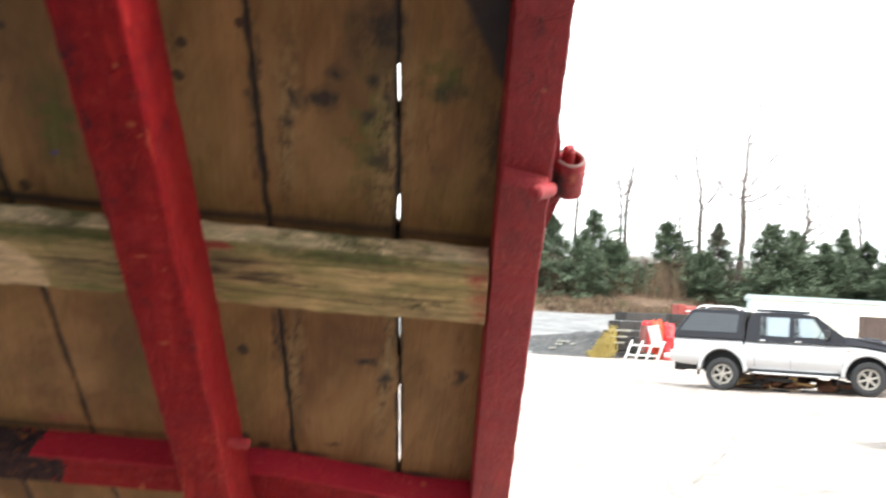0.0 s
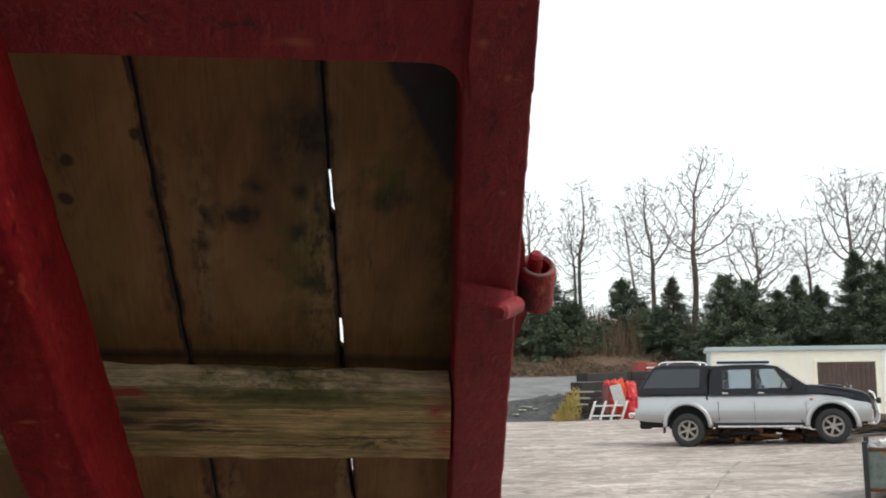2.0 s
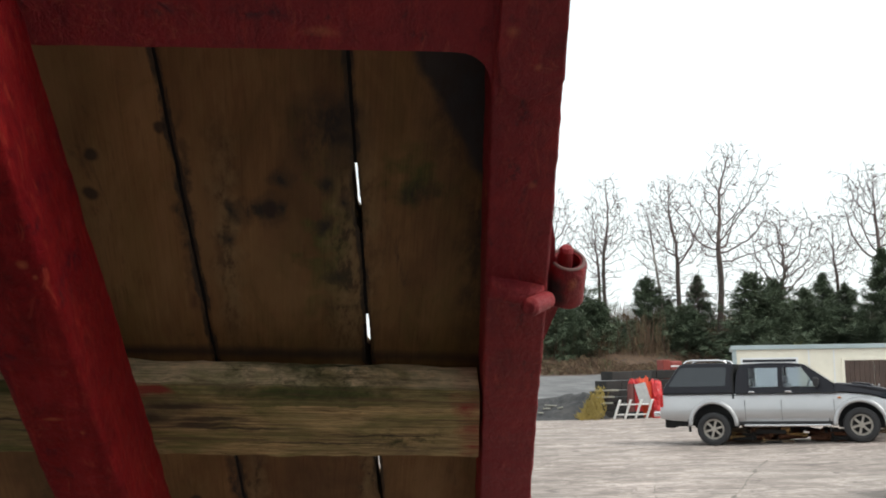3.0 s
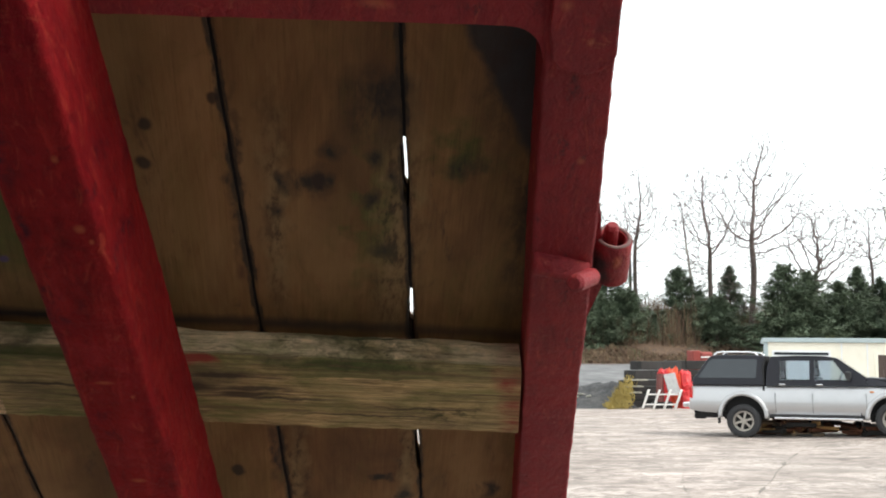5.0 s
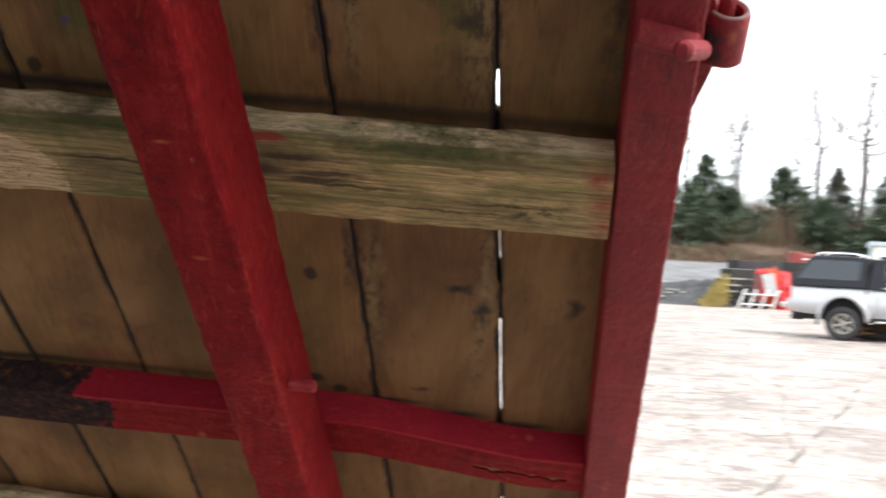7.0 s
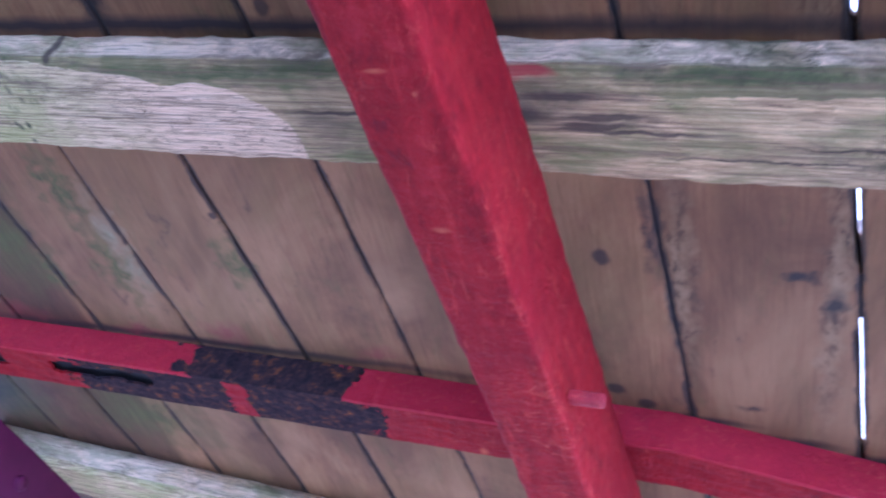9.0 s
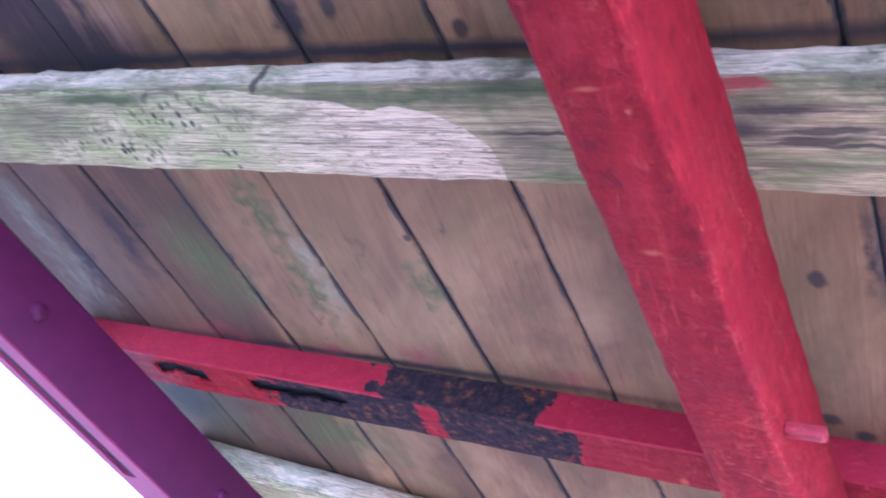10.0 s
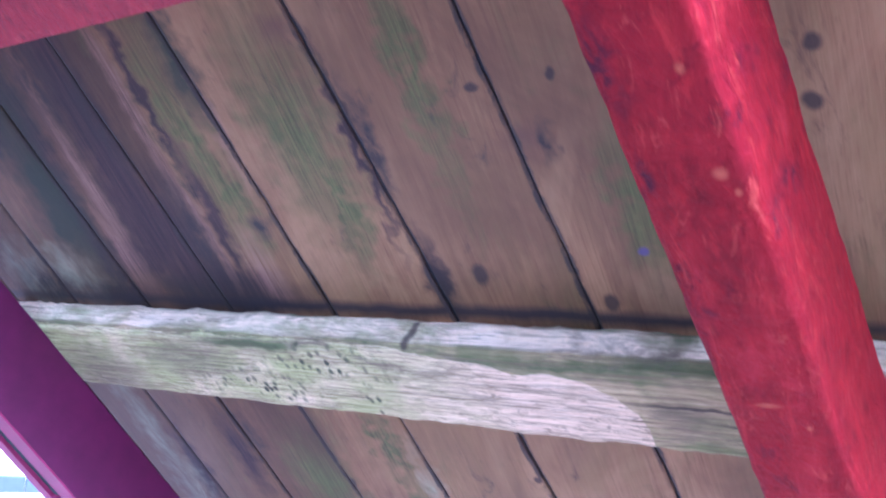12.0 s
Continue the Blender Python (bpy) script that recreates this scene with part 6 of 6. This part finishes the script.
# x, y, top, left and right side of the crown, its foot, seed, trunk, lean, fan
for row in [(11.1, 54, 11.7, 9.6, 12.7, 7.6, 60, 0.15), (14.05, 54, 12.3, 12.9, 15.5, 7.4, 61, 0.17), (13.5, 54.3, 10.9, 12.3, 14.4, 7.0, 62, 0.14, 0.05), (17.35, 52, 12.0, 15.2, 19.0, 6.6, 63, 0.2),
            (18.75, 50, 13.3, 17.1, 22.3, 7.2, 65, 0.24, 0.0, 0.0, 820), (23.6, 53, 10.3, 21.4, 26.0, 5.9, 66, 0.23, -0.1, 0.4), (28.3, 51, 12.4, 25.3, 31.4, 6.5, 67, 0.24, 0.0, 0.9, 800),
            (30.4, 51.6, 12.2, 28.6, 33.4, 6.5, 68, 0.22, 0.0, 0.7), (27.6, 55, 10.2, 26.2, 29.0, 7.2, 69, 0.14)]:
    bare_tree(*row)
bare_tree(16.7, 52.3, 10.6, 14.6, 17.0, 6.6, 64, 0.13, -0.12, 0.0, 420, "slim pale-barked leafless tree with fine twigs", PALEBARK)


def bush(x, y, wide, tall, seed, mat, label):
    """A low bush of many bent stems and small leaves."""
    rnd = random.Random(seed)
    verts, faces = [], []
    for _ in range(2600):
        a, r, h = rnd.uniform(0, 2 * math.pi), wide * rnd.random() ** 0.6, rnd.random()
        rim = math.sqrt(max(0.05, 1 - (r / wide) ** 2)) * (0.8 + 0.5 * noise.noise((math.cos(a) * 1.7, math.sin(a) * 1.7 + seed, r)))
        c = Vector((r * math.cos(a), r * math.sin(a) * 0.8, tall * rim * h))
        u = Vector((rnd.gauss(0, 0.5), rnd.gauss(0, 0.5), rnd.gauss(0.5, 0.5))).normalized() * rnd.uniform(0.08, 0.3)
        w = u.cross(Vector((rnd.gauss(0, 1), rnd.gauss(0, 1), rnd.gauss(0, 1)))).normalized() * rnd.uniform(0.012, 0.035)
        i = len(verts)
        verts += [tuple(c - u * 0.5), tuple(c + w), tuple(c + u), tuple(c - w)]
        faces.append((i, i + 1, i + 2, i + 3))
    me = bpy.data.meshes.new("bush")
    me.from_pydata(verts, [], faces)
    me.materials.append(mat)
    ob = new("bush", me)
    ob.matrix_world = pose(x, y, height(x, y) - 0.05)
    tagged(ob, label, "bush")


def leafy(name, a, b):
    m = Mat(name, 0.85)
    return m.done(m.ramp(m.island(), (0.0, a), (1.0, b)))


bush(27.6, 45.5, 1.5, 2.6, 5, leafy("red-brown leaves", (0.05, 0.022, 0.02), (0.17, 0.07, 0.06)), "red-brown winter bush on the bank behind the cabin")
bush(26.6, 44.0, 1.4, 1.9, 6, leafy("olive leaves", (0.07, 0.075, 0.03), (0.24, 0.21, 0.09)), "yellow-olive bush on the bank behind the cabin")
bush(20.9, 45.8, 0.7, 1.3, 7, leafy("yellow-green leaves", (0.10, 0.12, 0.04), (0.30, 0.30, 0.12)), "small yellow-green bush at the foot of conifers")


def undergrowth():
    """Brown bramble and bracken over the bank."""
    m = Mat("dead undergrowth", 0.9)
    mat = m.done(m.ramp(m.island(), (0.0, (0.05, 0.03, 0.02)), (0.5, (0.13, 0.08, 0.05)), (0.85, (0.2, 0.14, 0.085)), (1.0, (0.07, 0.085, 0.035))))
    rnd = random.Random(4)
    verts, faces = [], []
    for _ in range(30000):
        x, y = rnd.uniform(2, 42), 45.5 + 9 * rnd.random() ** 1.3
        dens = noise.noise((x * 0.4, y * 0.4, 2))
        if dens < -0.15:
            continue
        p = Vector((x, y, height(x, y)))
        q = p + Vector((rnd.gauss(0, 0.32), rnd.gauss(0, 0.3), rnd.uniform(0.02, 0.25 + 0.8 * max(0, dens) * rnd.random())))
        s = Vector((rnd.uniform(0.01, 0.03), 0, rnd.uniform(0, 0.03)))
        i = len(verts)
        verts += [tuple(p - s), tuple(p + s), tuple(q + s * 0.4), tuple(q - s * 0.4)]
        faces.append((i, i + 1, i + 2, i + 3))
    for _ in range(34000):
        x, y = rnd.uniform(2, 42), rnd.uniform(49, 62)
        if y < 54 and noise.noise((x * 0.5, y * 0.3, 7)) < 0.1:
            continue
        p = Vector((x, y, height(x, y)))
        q = p + Vector((rnd.gauss(0, 0.25), rnd.gauss(0, 0.25), rnd.uniform(0.4, 1.9 + 1.2 * noise.noise((x * 0.35, 3, 1)))))
        s = Vector((rnd.uniform(0.006, 0.02), 0, 0))
        i = len(verts)
        verts += [tuple(p - s), tuple(p + s), tuple(q + s * 0.3), tuple(q - s * 0.3)]
        faces.append((i, i + 1, i + 2, i + 3))
    me = bpy.data.meshes.new("undergrowth")
    me.from_pydata(verts, [], faces)
    me.materials.append(mat)
    tagged(new("undergrowth", me), "brown dead bramble and bracken covering the wooded bank", "undergrowth", kind="stuff")


undergrowth()


# ---- gravel heap on the ramp ----
def gravel_heap():
    bm = bmesh.new()
    xs, ys = 110, 40
    grid = []
    for j in range(ys + 1):
        row = []
        for i in range(xs + 1):
            x, y = 3.6 + 5.4 * i / xs, 34.2 + 4.6 * j / ys
            f = math.sin(math.pi * j / ys) ** 0.7 * math.sin(math.pi * min(1.0, 0.1 + i / xs * 1.2) * 0.5) * min(1.0, (xs - i) / 8)
            crest = 0.12 + 0.62 * min(1, max(0, (x - 5.8) / 3.0))
            rough = 0.10 * noise.noise((x * 1.6, y * 1.6, 0)) + 0.06 * noise.noise((x * 5, y * 5, 2)) + 0.035 * noise.noise((x * 14, y * 14, 5))
            row.append(bm.verts.new((x, y, height(x, y) - 0.06 + (crest + rough * 1.3) * f)))
        grid.append(row)
    for j in range(ys):
        for i in range(xs):
            bm.faces.new((grid[j][i], grid[j][i + 1], grid[j + 1][i + 1], grid[j + 1][i]))
    m = Mat("dark gravel", 0.9)
    n = m.noise(9.0, 8, 0.8)
    broad = m.noise(1.4, 6, 0.7)
    col = m.ramp(n, (0.35, (0.02, 0.02, 0.022)), (0.55, (0.05, 0.05, 0.052)), (0.7, (0.11, 0.108, 0.105)))
    col = m.mix(m.ramp(broad, (0.45, 0.0), (0.65, 0.5)), col, (0.085, 0.08, 0.075))
    mat = m.done(col, n, 0.6, 0.03)
    tagged(part("gravel_heap", bm, mat, smooth=True), "low heap of dark grey gravel beside the ramp", "gravel", kind="stuff")
    rnd = random.Random(12)
    for x, y, size in ((6.9, 35.6, 0.14), (7.1, 35.9, 0.22), (7.35, 35.4, 0.10), (7.0, 33.6, 0.12), (6.6, 35.2, 0.10)):
        bm = box(bmesh.new(), (-size, -0.05, 0), (size, 0.05, 0.05), 0.012)
        ob = tagged(part("wood_offcut", bm, PALEWOOD), "pale splintered timber offcut lying on the gravel", "offcut", "offcuts on the gravel")
        up = 0.12 + 0.62 * min(1, max(0, (x - 5.8) / 3.0)) if y > 34.2 else 0.0
        f = math.sin(math.pi * max(0.0, y - 34.2) / 4.6) ** 0.7
        ob.matrix_world = pose(x, y, height(x, y) - 0.04 + up * f, 0, rnd.uniform(-12, 12), rnd.uniform(-40, 40))


gravel_heap()


# ---- low kerb across the yard on the other side ----
KERB = plain("dark blue-grey concrete", (0.05, 0.06, 0.085), 0.8, 0, 10, 0.3)


def kerb():
    row = thing("kerb", pose(-11.6, 8.3, 0, 0, 0, 55), "low dark grey concrete kerb along the far edge of the yard", "kerb", kind="structure")
    for k in range(8):
        bm = box(bmesh.new(), (-4 + k, 0, -0.05), (-3.003 + k, 0.16, 0.2), 0.02)
        part("stone", bm, KERB, row)


kerb()

# ---- unseen walls added to block light behind and beside the trailer ----
def blocking_wall(name, lo, hi, label):
    m = Mat(name + " sheet", 0.7)
    rib = m.noise(1.2, 5, 0.6)
    mat = m.done(m.ramp(rib, (0.3, (0.022, 0.025, 0.027)), (0.7, (0.05, 0.053, 0.053))), rib, 0.2, 0.01)
    bm = box(bmesh.new(), lo, hi, 0.03)
    tagged(part(name, bm, mat), label, "wall", kind="structure")


blocking_wall("wall_south", (-22, -7.9, 0), (6.0, -7.5, 4.2), "unseen dark wall added to block light from the trailer")
blocking_wall("wall_west", (-2.9, -7.4, 0), (-2.6, 0.6, 6.5), "unseen dark wall added to block light from the trailer")
blocking_wall("wall_east", (4.5, -7.4, 0), (4.8, -0.5, 4.5), "unseen dark wall added to block light from the right")

# Yard placed to fit the camera's view: scale it, not the trailer, by 1.069.
for ob in list(scene.objects):
    if ob.parent is None and ob.type in {"MESH", "EMPTY"} and ob is not bed:
        ob.matrix_basis = Matrix.Scale(1.069, 4) @ ob.matrix_basis
